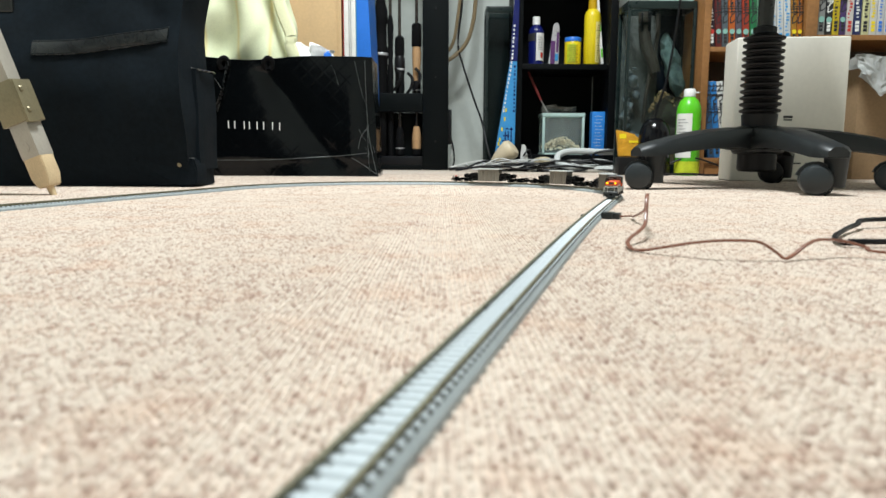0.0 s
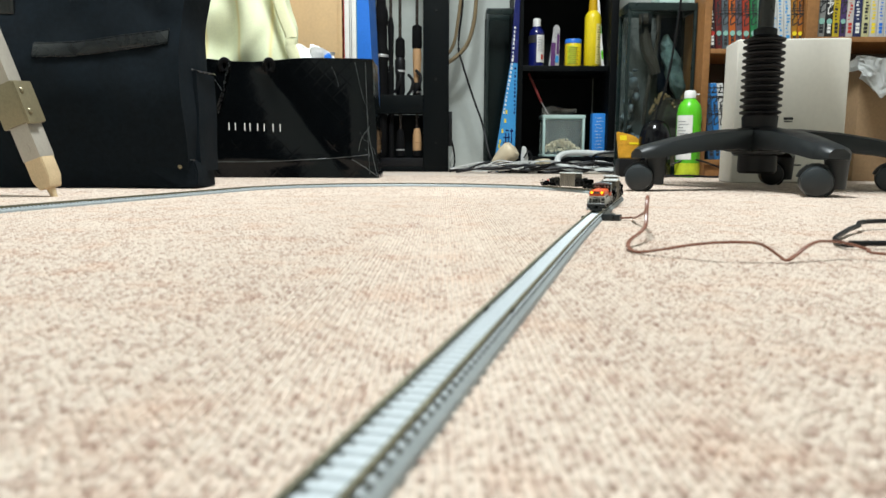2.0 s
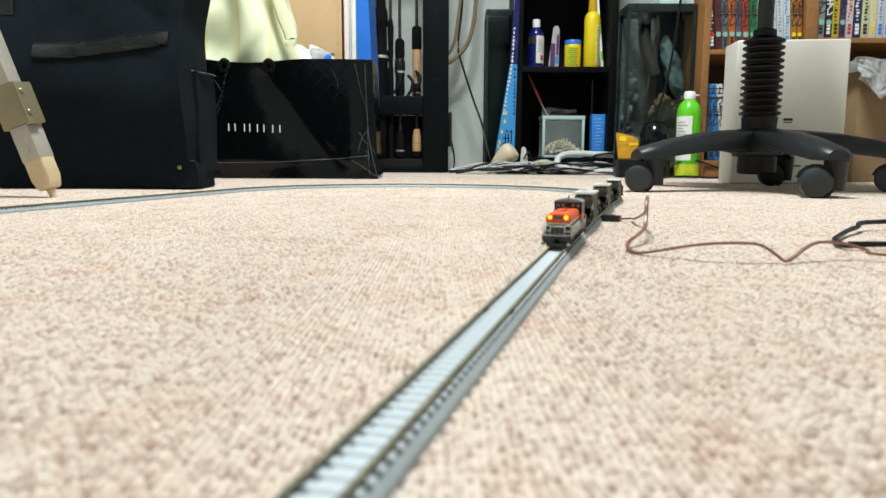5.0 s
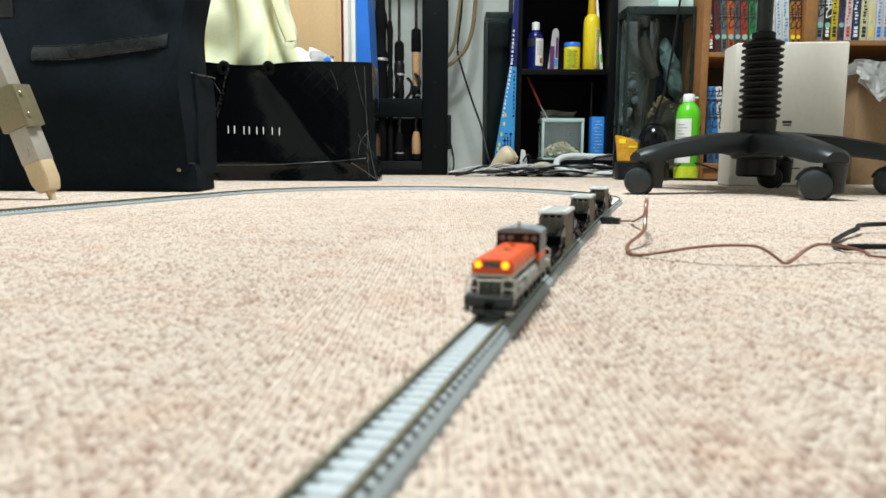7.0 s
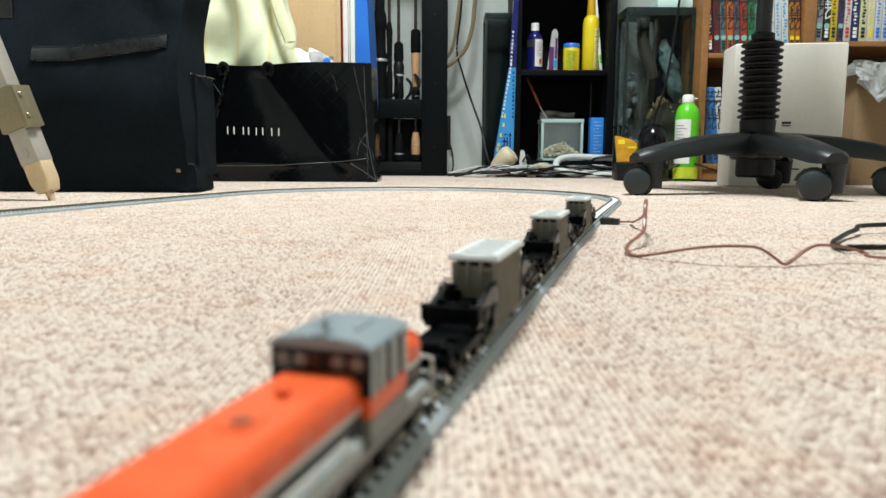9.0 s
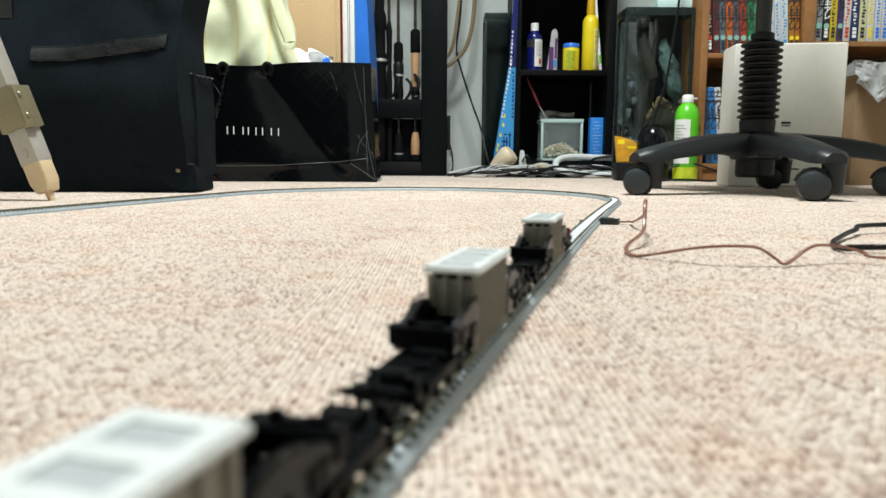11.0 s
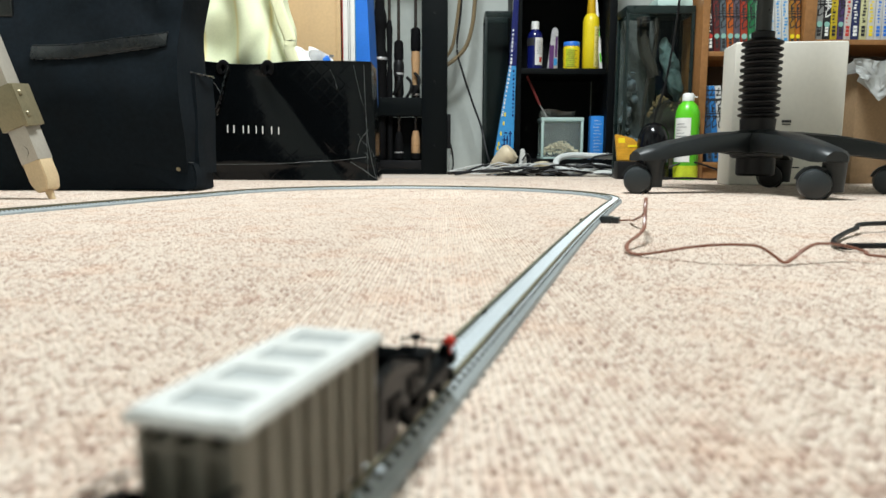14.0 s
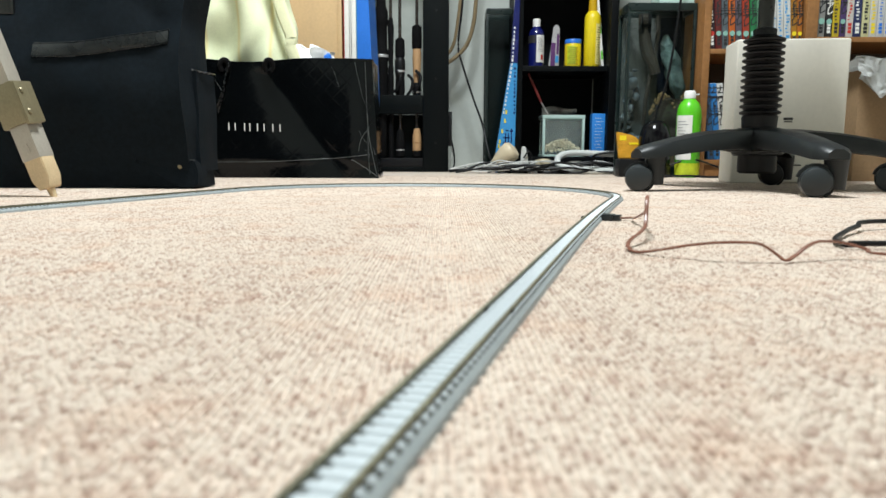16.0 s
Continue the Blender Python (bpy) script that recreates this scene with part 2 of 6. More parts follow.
def carpet_pile():
    """Loop pile in mixed beige, pink and brown yarn; the shade changes from loop to loop."""
    m = bpy.data.materials.new("carpet_pile")
    m.use_nodes = True
    n, l = m.node_tree.nodes, m.node_tree.links
    b = n["Principled BSDF"]
    b.inputs["Roughness"].default_value = 0.95
    b.inputs["Specular IOR Level"].default_value = 0.1
    co, ge = n.new("ShaderNodeTexCoord"), n.new("ShaderNodeTexVoronoi")
    ge.inputs["Scale"].default_value = 560
    mp = n.new("ShaderNodeMapping")
    mp.inputs["Scale"].default_value = (1.0, 0.40, 1.0)
    l.new(co.outputs["Object"], mp.inputs["Vector"])
    l.new(mp.outputs[0], ge.inputs["Vector"])
    sp = n.new("ShaderNodeSeparateColor")
    l.new(ge.outputs["Color"], sp.inputs[0])
    n1, n2 = n.new("ShaderNodeTexNoise"), n.new("ShaderNodeTexNoise")
    n1.inputs["Scale"].default_value, n2.inputs["Scale"].default_value = 700, 14
    n1.inputs["Detail"].default_value = 3
    l.new(mp.outputs[0], n1.inputs["Vector"])
    l.new(co.outputs["Object"], n2.inputs["Vector"])
    a1 = n.new("ShaderNodeMath")
    a1.operation = "MULTIPLY_ADD"
    a1.inputs[1].default_value = 0.24
    l.new(sp.outputs[0], a1.inputs[0])
    geo, a0 = n.new("ShaderNodeNewGeometry"), n.new("ShaderNodeMath")
    a0.operation = "MULTIPLY_ADD"
    a0.inputs[1].default_value = 0.42
    l.new(geo.outputs["Random Per Island"], a0.inputs[0])
    l.new(n1.outputs["Fac"], a0.inputs[2])
    l.new(a0.outputs[0], a1.inputs[2])
    a2 = n.new("ShaderNodeMath")
    a2.operation = "MULTIPLY_ADD"
    a2.inputs[1].default_value = 0.30
    l.new(n2.outputs["Fac"], a2.inputs[0])
    l.new(a1.outputs[0], a2.inputs[2])
    ramp = n.new("ShaderNodeValToRGB")
    e = ramp.color_ramp.elements
    e[0].position, e[0].color = 0.52, (0.265, 0.168, 0.138, 1)
    e[1].position, e[1].color = 1.0, (0.625, 0.532, 0.450, 1)
    k = e.new(0.76)
    k.color = (0.440, 0.332, 0.272, 1)
    k = e.new(0.93)
    k.color = (0.525, 0.424, 0.352, 1)
    l.new(a2.outputs[0], ramp.inputs[0])
    # worn, pinker patches a few centimetres across
    n3, r3, mx = n.new("ShaderNodeTexNoise"), n.new("ShaderNodeMapRange"), n.new("ShaderNodeMix")
    n3.inputs["Scale"].default_value, n3.inputs["Detail"].default_value = 22, 5
    l.new(co.outputs["Object"], n3.inputs["Vector"])
    r3.inputs[1].default_value, r3.inputs[2].default_value = 0.50, 0.75
    r3.inputs[3].default_value, r3.inputs[4].default_value = 0.0, 0.75
    l.new(n3.outputs["Fac"], r3.inputs[0])
    mx.data_type, mx.blend_type = "RGBA", "MULTIPLY"
    l.new(r3.outputs[0], mx.inputs["Factor"])
    l.new(ramp.outputs[0], mx.inputs["A"])
    mx.inputs["B"].default_value = (0.95, 0.81, 0.74, 1)
    l.new(mx.outputs["Result"], b.inputs["Base Color"])
    nb = n.new("ShaderNodeTexNoise")
    nb.inputs["Scale"].default_value = 900
    l.new(co.outputs["Object"], nb.inputs["Vector"])
    bp = n.new("ShaderNodeBump")
    bp.inputs["Strength"].default_value = 0.6
    bp.inputs["Distance"].default_value = 0.0006
    l.new(nb.outputs["Fac"], bp.inputs["Height"])
    l.new(bp.outputs[0], b.inputs["Normal"])
    return m


CARPET = carpet_pile()


def striped_cloth():
    m = mat("pale_yellow_cloth", (0.76, 0.79, 0.54), 0.85, var=0.06, scale=25, bump=0.4, bscale=1200)
    n, l = m.node_tree.nodes, m.node_tree.links
    co, wv = n.new("ShaderNodeTexCoord"), n.new("ShaderNodeTexWave")
    wv.bands_direction = "X"
    wv.inputs["Scale"].default_value = 3.6
    wv.inputs["Distortion"].default_value = 0.8
    l.new(co.outputs["Object"], wv.inputs["Vector"])
    pw = n.new("ShaderNodeMath")
    pw.operation = "POWER"
    pw.inputs[1].default_value = 40
    l.new(wv.outputs["Fac"], pw.inputs[0])
    mx = n.new("ShaderNodeMix")
    mx.data_type = "RGBA"
    l.new(pw.outputs[0], mx.inputs["Factor"])
    b = n["Principled BSDF"]
    src = b.inputs["Base Color"].links[0].from_socket
    l.new(src, mx.inputs["A"])
    mx.inputs["B"].default_value = (0.76, 0.68, 0.34, 1)
    l.new(mx.outputs["Result"], b.inputs["Base Color"])
    return m


YELLOW_CLOTH = striped_cloth()
HEM_CLOTH = mat("pale_yellow_hem", (0.80, 0.80, 0.52), 0.85, var=0.06, scale=25, bump=0.4, bscale=1200)


# ---- mesh helpers ----
def bm_new():
    return bmesh.new()


def add_box(bm, x0, x1, y0, y1, z0, z1, bev=0.0, seg=2):
    made = bmesh.ops.create_cube(bm, size=1, matrix=Matrix.LocRotScale(
        ((x0 + x1) / 2, (y0 + y1) / 2, (z0 + z1) / 2), None, (x1 - x0, y1 - y0, z1 - z0)))
    if bev > 0:
        edges = list({e for v in made["verts"] for e in v.link_edges})
        bmesh.ops.bevel(bm, geom=edges, offset=bev, segments=seg, affect="EDGES", profile=0.6)
    return made["verts"]


def add_cyl(bm, p0, p1, r0, r1=None, seg=16, caps=True):
    p0, p1 = Vector(p0), Vector(p1)
    d = p1 - p0
    m = Matrix.Translation((p0 + p1) / 2) @ d.to_track_quat("Z", "Y").to_matrix().to_4x4()
    bmesh.ops.create_cone(bm, cap_ends=caps, segments=seg, radius1=r0, radius2=r0 if r1 is None else r1,
                          depth=d.length, matrix=m)


def add_lathe(bm, prof, m=None, seg=24):
    """A turned shape from (radius, height) pairs."""
    m = m or Matrix.Identity(4)
    rings = []
    for r, z in prof:
        rings.append([bm.verts.new(m @ Vector((r * math.cos(2 * math.pi * i / seg), r * math.sin(2 * math.pi * i / seg), z)))
                      for i in range(seg)])
    for a, b in zip(rings, rings[1:]):
        for i in range(seg):
            bm.faces.new((a[i], a[(i + 1) % seg], b[(i + 1) % seg], b[i]))
    bm.faces.new(list(reversed(rings[0])))
    bm.faces.new(rings[-1])


def smooth_line(pts, n=8):
    """A smooth line through the given points."""
    pts = [Vector(p) for p in pts]
    out = []
    for i in range(len(pts) - 1):
        a, b, c, d = pts[max(i - 1, 0)], pts[i], pts[i + 1], pts[min(i + 2, len(pts) - 1)]
        for k in range(n):
            t = k / n
            out.append(0.5 * ((2 * b) + (c - a) * t + (2 * a - 5 * b + 4 * c - d) * t * t + (3 * b - a - 3 * c + d) * t ** 3))
    out.append(pts[-1])
    return out


def add_tube(bm, pts, r, seg=8, squash=1.0):
    """A round cord along a line of points."""
    pts = [Vector(p) for p in pts]
    rings = []
    up = Vector((0, 0, 1))
    for i, p in enumerate(pts):
        d = (pts[min(i + 1, len(pts) - 1)] - pts[max(i - 1, 0)]).normalized()
        side = d.cross(up)
        side = side.normalized() if side.length > 0.05 else Vector((1, 0, 0))
        nor = side.cross(d).normalized()
        rings.append([bm.verts.new(p + r * (math.cos(2 * math.pi * k / seg) * side + squash * math.sin(2 * math.pi * k / seg) * nor))
                      for k in range(seg)])
    for a, b in zip(rings, rings[1:]):
        for k in range(seg):
            bm.faces.new((a[k], a[(k + 1) % seg], b[(k + 1) % seg], b[k]))
    bm.faces.new(list(reversed(rings[0])))
    bm.faces.new(rings[-1])


def add_prism(bm, outline, axis, lo, hi, bev=0.0):
    """Extrudes an outline of 2D points along an axis ('x', 'y' or 'z')."""
    def place(u, v, w):
        return {"x": (w, u, v), "y": (u, w, v), "z": (u, v, w)}[axis]
    a = [bm.verts.new(place(u, v, lo)) for u, v in outline]
    b = [bm.verts.new(place(u, v, hi)) for u, v in outline]
    n = len(outline)
    fs = [bm.faces.new(a), bm.faces.new(list(reversed(b)))]
    for i in range(n):
        fs.append(bm.faces.new((a[i], b[i], b[(i + 1) % n], a[(i + 1) % n])))
    bmesh.ops.recalc_face_normals(bm, faces=fs)
    if bev > 0:
        bmesh.ops.bevel(bm, geom=list({e for f in fs for e in f.edges}), offset=bev, segments=2, affect="EDGES")


def mesh_of(name, bm, material, smooth=True, angle=35):
    me = bpy.data.meshes.new(name)
    bmesh.ops.recalc_face_normals(bm, faces=bm.faces)
    bm.to_mesh(me)
    bm.free()
    me.materials.append(material)
    if smooth:
        me.shade_smooth()
        me.set_sharp_from_angle(angle=radians(angle))
    return me


def part(name, bm, material, parent, label="", smooth=True):
    ob = new(name, mesh_of(name, bm, material, smooth))
    ob.parent = parent
    if label:
        ob["label"] = label
    return ob


def thing(name, m, label, category, group="", kind=""):
    ob = new(name)
    ob.empty_display_size = 0.02
    ob.matrix_world = m
    return tagged(ob, label, category, group, kind)


def solid(name, bm, material, label, category, group="", kind="", smooth=True, m=None):
    ob = new(name, mesh_of(name, bm, material, smooth))
    if m is not None:
        ob.matrix_world = m
    return tagged(ob, label, category, group, kind)


def box_part(name, parent, material, x0, x1, y0, y1, z0, z1, bev=0.0, label=""):
    bm = bm_new()
    add_box(bm, x0, x1, y0, y1, z0, z1, bev)
    return part(name, bm, material, parent, label)
# ---- the room ----
def setting(name, material, x0, x1, y0, y1, z0, z1, label, category):
    bm = bm_new()
    add_box(bm, x0, x1, y0, y1, z0, z1)
    return solid(name, bm, material, label, category, kind="structure", smooth=False)


RX0, RX1, RY0, RY1, RZ = -1.55, 1.75, -1.6, 2.75, 2.4
setting("floor", CARPET, RX0, RX1, RY0, RY1, -0.05, -0.0008, "beige loop-pile carpet floor", "carpet")
setting("wall_north", WALL, RX0 - 0.1, RX1 + 0.1, RY1, RY1 + 0.1, -0.05, RZ, "off-white papered wall behind the shelves", "wall")
setting("wall_south", WALL, RX0 - 0.1, RX1 + 0.1, RY0 - 0.1, RY0, -0.05, RZ, "off-white papered wall", "wall")
setting("wall_west", WALL, RX0 - 0.1, RX0, RY0, RY1, -0.05, RZ, "off-white papered wall", "wall")
setting("wall_east", WALL, RX1, RX1 + 0.1, RY0, RY1, -0.05, RZ, "off-white papered wall", "wall")
setting("ceiling", CEIL, RX0 - 0.1, RX1 + 0.1, RY0 - 0.1, RY1 + 0.1, RZ, RZ + 0.1, "plain white ceiling", "ceiling")

# ---- the railway's line ----
YAW, OFF, S0, RAD, RAIL_Z = 0.2856, 0.0523, 0.985, 0.3055, 0.0066
S_END, S_BOW, BOW = -0.8685, 0.40, 0.033
UX, UY = math.sin(YAW), math.cos(YAW)
# the loosely laid straight bows outwards a little before the curve
H0, N0 = 2 * BOW * (S0 - S_BOW), -BOW * (S0 - S_BOW) ** 2
ARC = RAD * (math.pi + H0)
A_MID, N_MID = S0 + RAD * math.sin(H0), N0 + RAD * math.cos(H0)
R_END = (N_MID + RAD) / 2


def on_line(s, lat=0.0):
    """Ground place and heading (towards rising s) at s metres along the line; lat: metres to the inside of the loop."""
    if s < S_END:
        turn = (s - S_END) / R_END
        a, n = S_END + (R_END - lat) * math.sin(turn), R_END - (R_END - lat) * math.cos(turn)
    elif s <= S0:
        d = max(0.0, s - S_BOW)
        turn = -2 * BOW * d
        a, n = s - lat * math.sin(turn), lat * math.cos(turn) - BOW * d * d
    elif s < S0 + ARC:
        turn = (s - S0) / RAD - H0
        a, n = A_MID + (RAD - lat) * math.sin(turn), N_MID - (RAD - lat) * math.cos(turn)
    else:
        turn = math.pi
        a, n = A_MID - (s - S0 - ARC), N_MID + RAD - lat
    x, y = UX * a - UY * (n + OFF), UY * a + UX * (n + OFF)
    return x, y, math.degrees(turn - YAW)


# cross-section of the moulded roadbed: (lateral, height)
BED = [(-0.0089, 0.0), (-0.0085, 0.0022), (-0.0069, 0.0042), (0.0069, 0.0042), (0.0085, 0.0022), (0.0089, 0.0)]
RAILHEAD = [(-0.00055, 0.0044), (-0.0002, 0.0046), (-0.0002, 0.0056), (-0.0006, 0.0058), (-0.0006, 0.0066),
            (0.0006, 0.0066), (0.0006, 0.0058), (0.0002, 0.0056), (0.0002, 0.0046), (0.00055, 0.0044)]


def sweep(bm, section, s_a, s_b, shift=0.0):
    steps = 2 if (s_b <= S_BOW and s_a >= S_END) or s_a >= S0 + ARC else max(3, int((s_b - s_a) / 0.012))
    rings = []
    for i in range(steps + 1):
        s = s_a + (s_b - s_a) * i / steps
        rings.append([bm.verts.new((*on_line(s, u + shift)[:2], z)) for u, z in section])
    n = len(section)
    for a, b in zip(rings, rings[1:]):
        for i in range(n):
            bm.faces.new((a[i], a[(i + 1) % n], b[(i + 1) % n], b[i]))
    bm.faces.new(list(reversed(rings[0])))
    bm.faces.new(rings[-1])


def sleeper_mesh():
    bm = bm_new()
    add_box(bm, -0.0066, 0.0066, -0.00165, 0.00165, 0.0036, 0.0050, 0.0004, 1)
    return mesh_of("sleeper", bm, BALLAST, smooth=False)


SLEEPER = sleeper_mesh()


def track_section(s_a, s_b, curved, fine):
    word = "curved" if curved else "straight"
    root = thing("track_section", Matrix.Identity(4), f"grey plastic {word} model railway track lying on carpet", "model track", "track sections of the loop")
    bm = bm_new()
    sweep(bm, BED, s_a + 0.0002, s_b - 0.0002)
    part("roadbed", bm, ROADBED, root, smooth=False)
    bm = bm_new()
    sweep(bm, [(-0.0068, 0.0040), (-0.0066, 0.00455), (0.0066, 0.00455), (0.0068, 0.0040)], s_a + 0.0003, s_b - 0.0003)
    part("track_top", bm, TRACK_TOP, root, smooth=False)
    for side in (-0.005, 0.005):
        bm = bm_new()
        sweep(bm, RAILHEAD, s_a + 0.0004, s_b - 0.0004, side)
        part("rail", bm, RAIL, root, "tarnished nickel rail", smooth=False)
    for s_j in (s_a + 0.0014, s_b - 0.0014):
        x, y, a = on_line(s_j, 0.0)
        bm = bm_new()
        for side in (-0.005, 0.005):
            vs = add_box(bm, side - 0.0008, side + 0.0008, -0.0013, 0.0013, 0.0042, 0.0060)
            bmesh.ops.transform(bm, matrix=pose(x, y, 0, 0, 0, a), verts=vs)
        part("rail_joiner", bm, WAGON_BLACK, root, "dark metal rail joiner", smooth=False)
    pitch = 0.0052
    n = int((s_b - s_a) / pitch)
    places = [s_a + (i + 0.5) * (s_b - s_a) / n for i in range(n)]
    # small dark blocks drawn in place of the shade in each notch
    bm = bm_new()
    half = 0.5 * (s_b - s_a) / n
    for s in places:
        x, y, a = on_line(s + half)
        for u in (-0.0071, -0.0042, 0.0029, 0.0058):
            vs = add_box(bm, -u - 0.0013, -u, -0.0011, 0.0011, 0.0041, 0.0047)
            bmesh.ops.transform(bm, matrix=pose(x, y, 0, 0, 0, a), verts=vs)
    tagged(part("shaded_notch", bm, NOTCH_SHADE, root, "dark blocks standing for shaded notches beside the rails", smooth=False), kind="stuff")
    if fine:
        for s in places:
            x, y, a = on_line(s)
            ob = new("sleeper", SLEEPER)
            ob.parent = root
            ob.matrix_world = pose(x, y, 0, 0, 0, a)
    else:
        bm = bm_new()
        for s in places:
            x, y, a = on_line(s)
            vs = add_box(bm, -0.0066, 0.0066, -0.00165, 0.00165, 0.0036, 0.0050)
            bmesh.ops.transform(bm, matrix=pose(x, y, 0, 0, 0, a), verts=vs)
        tagged(part("sleeper_strip", bm, BALLAST, root, smooth=False), kind="stuff")
    return root


for a, b in ((S_END, -0.5885), (-0.5885, -0.3085), (-0.3085, -0.0285)):
    track_section(a, b, False, False)
for a, b in ((-0.0285, 0.2515), (0.2515, 0.5315)):
    track_section(a, b, False, True)
track_section(0.5315, 0.7359, False, True)
track_section(0.7359, S0, False, True)
for i in range(4):
    track_section(S0 + i * ARC / 4, S0 + (i + 1) * ARC / 4, True, True)
end = S0 + ARC
for i in range(6):
    track_section(end + i * 0.28, end + (i + 1) * 0.28, False, i < 4)
track_section(end + 1.68, end + A_MID - S_END, False, False)
for i in range(4):
    track_section(S_END - (i + 1) * math.pi * R_END / 4, S_END - i * math.pi * R_END / 4, True, False)
# ---- the train ----
K = 0.001


def slab(name, parent, material, x0, x1, y0, y1, z0, z1, bev=0.0, label=""):
    """A bevelled block in millimetres."""
    return box_part(name, parent, material, x0 * K, x1 * K, y0 * K, y1 * K, z0 * K, z1 * K, bev * K, label)


def blocks(bm, rows, bev=0.0):
    for x0, x1, y0, y1, z0, z1 in rows:
        add_box(bm, x0 * K, x1 * K, y0 * K, y1 * K, z0 * K, z1 * K, bev * K, 1)


def wheelset(parent, y, r, label="wheelset with bright steel treads"):
    bm = bm_new()
    add_cyl(bm, (-0.0042, y * K, r * K), (0.0042, y * K, r * K), 0.0006, seg=8)
    for s in (-1, 1):
        add_cyl(bm, (s * 0.0042, y * K, r * K), (s * 0.0058, y * K, r * K), r * K, seg=20)
        add_cyl(bm, (s * 0.0037, y * K, r * K), (s * 0.0042, y * K, r * K), r * K + 0.0005, seg=20)
    return part("wheelset", bm, WHEEL_STEEL, parent, label)


def make_locomotive():
    root = thing("locomotive", pose(0, 0, 0), "orange and grey model diesel locomotive with lit yellow headlamps", "model locomotive")
    # underframe, sills and end beams
    bm = bm_new()
    blocks(bm, [(-9.4, 9.4, -45.5, 45.5, 6.6, 8.4), (-7.5, 7.5, -44, 44, 4.2, 6.7)], 0.25)
    part("underframe", bm, LOCO_GREY, root)
    for s in (-1, 1):
        bm = bm_new()
        y = s * 46.3
        blocks(bm, [(-9.1, 9.1, min(y, y + s * 1.6), max(y, y + s * 1.6), 4.3, 8.0),
                    (-6.5, 6.5, min(y - s * 2, y + s * 1.2), max(y - s * 2, y + s * 1.2), 0.9, 3.8)], 0.4)
        for x in (-8.6, 8.6):
            blocks(bm, [(x - 1.0, x + 1.0, min(y - s * 3, y), max(y - s * 3, y), 1.4, 3.5)], 0.2)
        part("end_beam", bm, LOCO_DARK, root, "dark grey end beam with snow guard")
        bm = bm_new()
        blocks(bm, [(-1.3, 1.3, min(y + s * 1.2, y + s * 3.6), max(y + s * 1.2, y + s * 3.6), 3.6, 6.0),
                    (-2.0, 1.0, min(y + s * 3, y + s * 4.2), max(y + s * 3, y + s * 4.2), 3.3, 6.3)], 0.3)
        part("coupler", bm, WAGON_BLACK, root, "black knuckle coupler")
        # white hand rails across each end
        yy = s * 45.6 * K
        for x in (-8.9, -4.4, 4.4, 8.9):
            bm = bm_new()
            add_cyl(bm, (x * K, yy, 0.0050), (x * K, yy, 0.0136), 0.00034, seg=6)
            part("rail_post", bm, LOCO_WHITE, root, "white wire post")
        for x0, x1 in ((-8.9, -4.4), (4.4, 8.9)):
            bm = bm_new()
            add_tube(bm, smooth_line([(x0 * K, yy, 0.0136), ((x0 + x1) / 2 * K, yy, 0.0141), (x1 * K, yy, 0.0136)], 4), 0.00038, 6)
            part("handrail", bm, LOCO_WHITE, root, "white wire hand rail")
            bm = bm_new()
            add_cyl(bm, (x0 * K, yy, 0.0105), (x1 * K, yy, 0.0105), 0.00026, seg=6)
            part("handrail", bm, LOCO_WHITE, root, "white wire hand rail")
        bm = bm_new()
        add_cyl(bm, (-4.4 * K, yy, 0.0134), (4.4 * K, yy, 0.0134), 0.00026, seg=6)
        part("handrail", bm, LOCO_WHITE, root, "white wire hand rail")
        for x in (-7.6, 7.6):
            slab("step", root, LOCO_WHITE, x - 1.5, x + 1.5, s * 47.4 - 0.9, s * 47.4 + 0.9, 2.0, 2.7, 0.1, "white footstep")
    # running-board boxes along both sides
    for s in (-1, 1):
        for y0, y1, z1 in ((38, 27, 10.6), (22.5, -6, 11.4), (-29, -40, 10.6)):
            bm = bm_new()
            a, b = sorted((s * 7.7, s * 9.5))
            blocks(bm, [(a, b, y1, y0, 8.4, z1)], 0.3)
            blocks(bm, [(a - 0.06, b + 0.06, y1 + 0.4, y0 - 0.4, z1 - 0.9, z1 - 0.6)])
            part("side_box", bm, LOCO_SIDE, root)
        bm = bm_new()
        x = s * 9.2 * K
        for y in (44, 34, 24, 12, 0):
            add_cyl(bm, (x, y * K, 0.0084), (x, y * K, 0.0132), 0.00024, seg=6)
        add_cyl(bm, (x, 0.0, 0.0132), (x, 0.044, 0.0132), 0.00026, seg=6)
        part("side_rail", bm, LOCO_WHITE, root, "white wire side rail")
        for y in (38, 30, 16, 6, -4, -16):
            slab("underfloor_box", root, WAGON_BLACK, min(s * 7.4, s * 9.1), max(s * 7.4, s * 9.1), y - 2.6, y + 2.2, 2.2, 6.5, 0.3)
    # hoods
    for y0, y1, top, long_one in ((-9.4, 43.2, 20.6, True), (-42.0, -27.6, 19.8, False)):
        bm = bm_new()
        add_prism(bm, [(-7.5 * K, 15.2 * K), (7.5 * K, 15.2 * K), (7.5 * K, (top - 1.4) * K), (6.2 * K, top * K),
                       (-6.2 * K, top * K), (-7.5 * K, (top - 1.4) * K)], "y", y0 * K, y1 * K, 0.00028)
        part("hood", bm, ORANGE, root, "vermilion upper hood")
        slab("hood_base", root, LOCO_DARK, -7.4, 7.4, y0, y1 - 0.2, 8.3, 14.7, 0.2)
        slab("stripe", root, LOCO_WHITE, -7.7, 7.7, y0 - 0.1, y1 + 0.15, 14.5, 15.3, 0.1, "white stripe round the hood")
        ye = y1 if long_one else y0
        d = 1 if long_one else -1
        bm = bm_new()
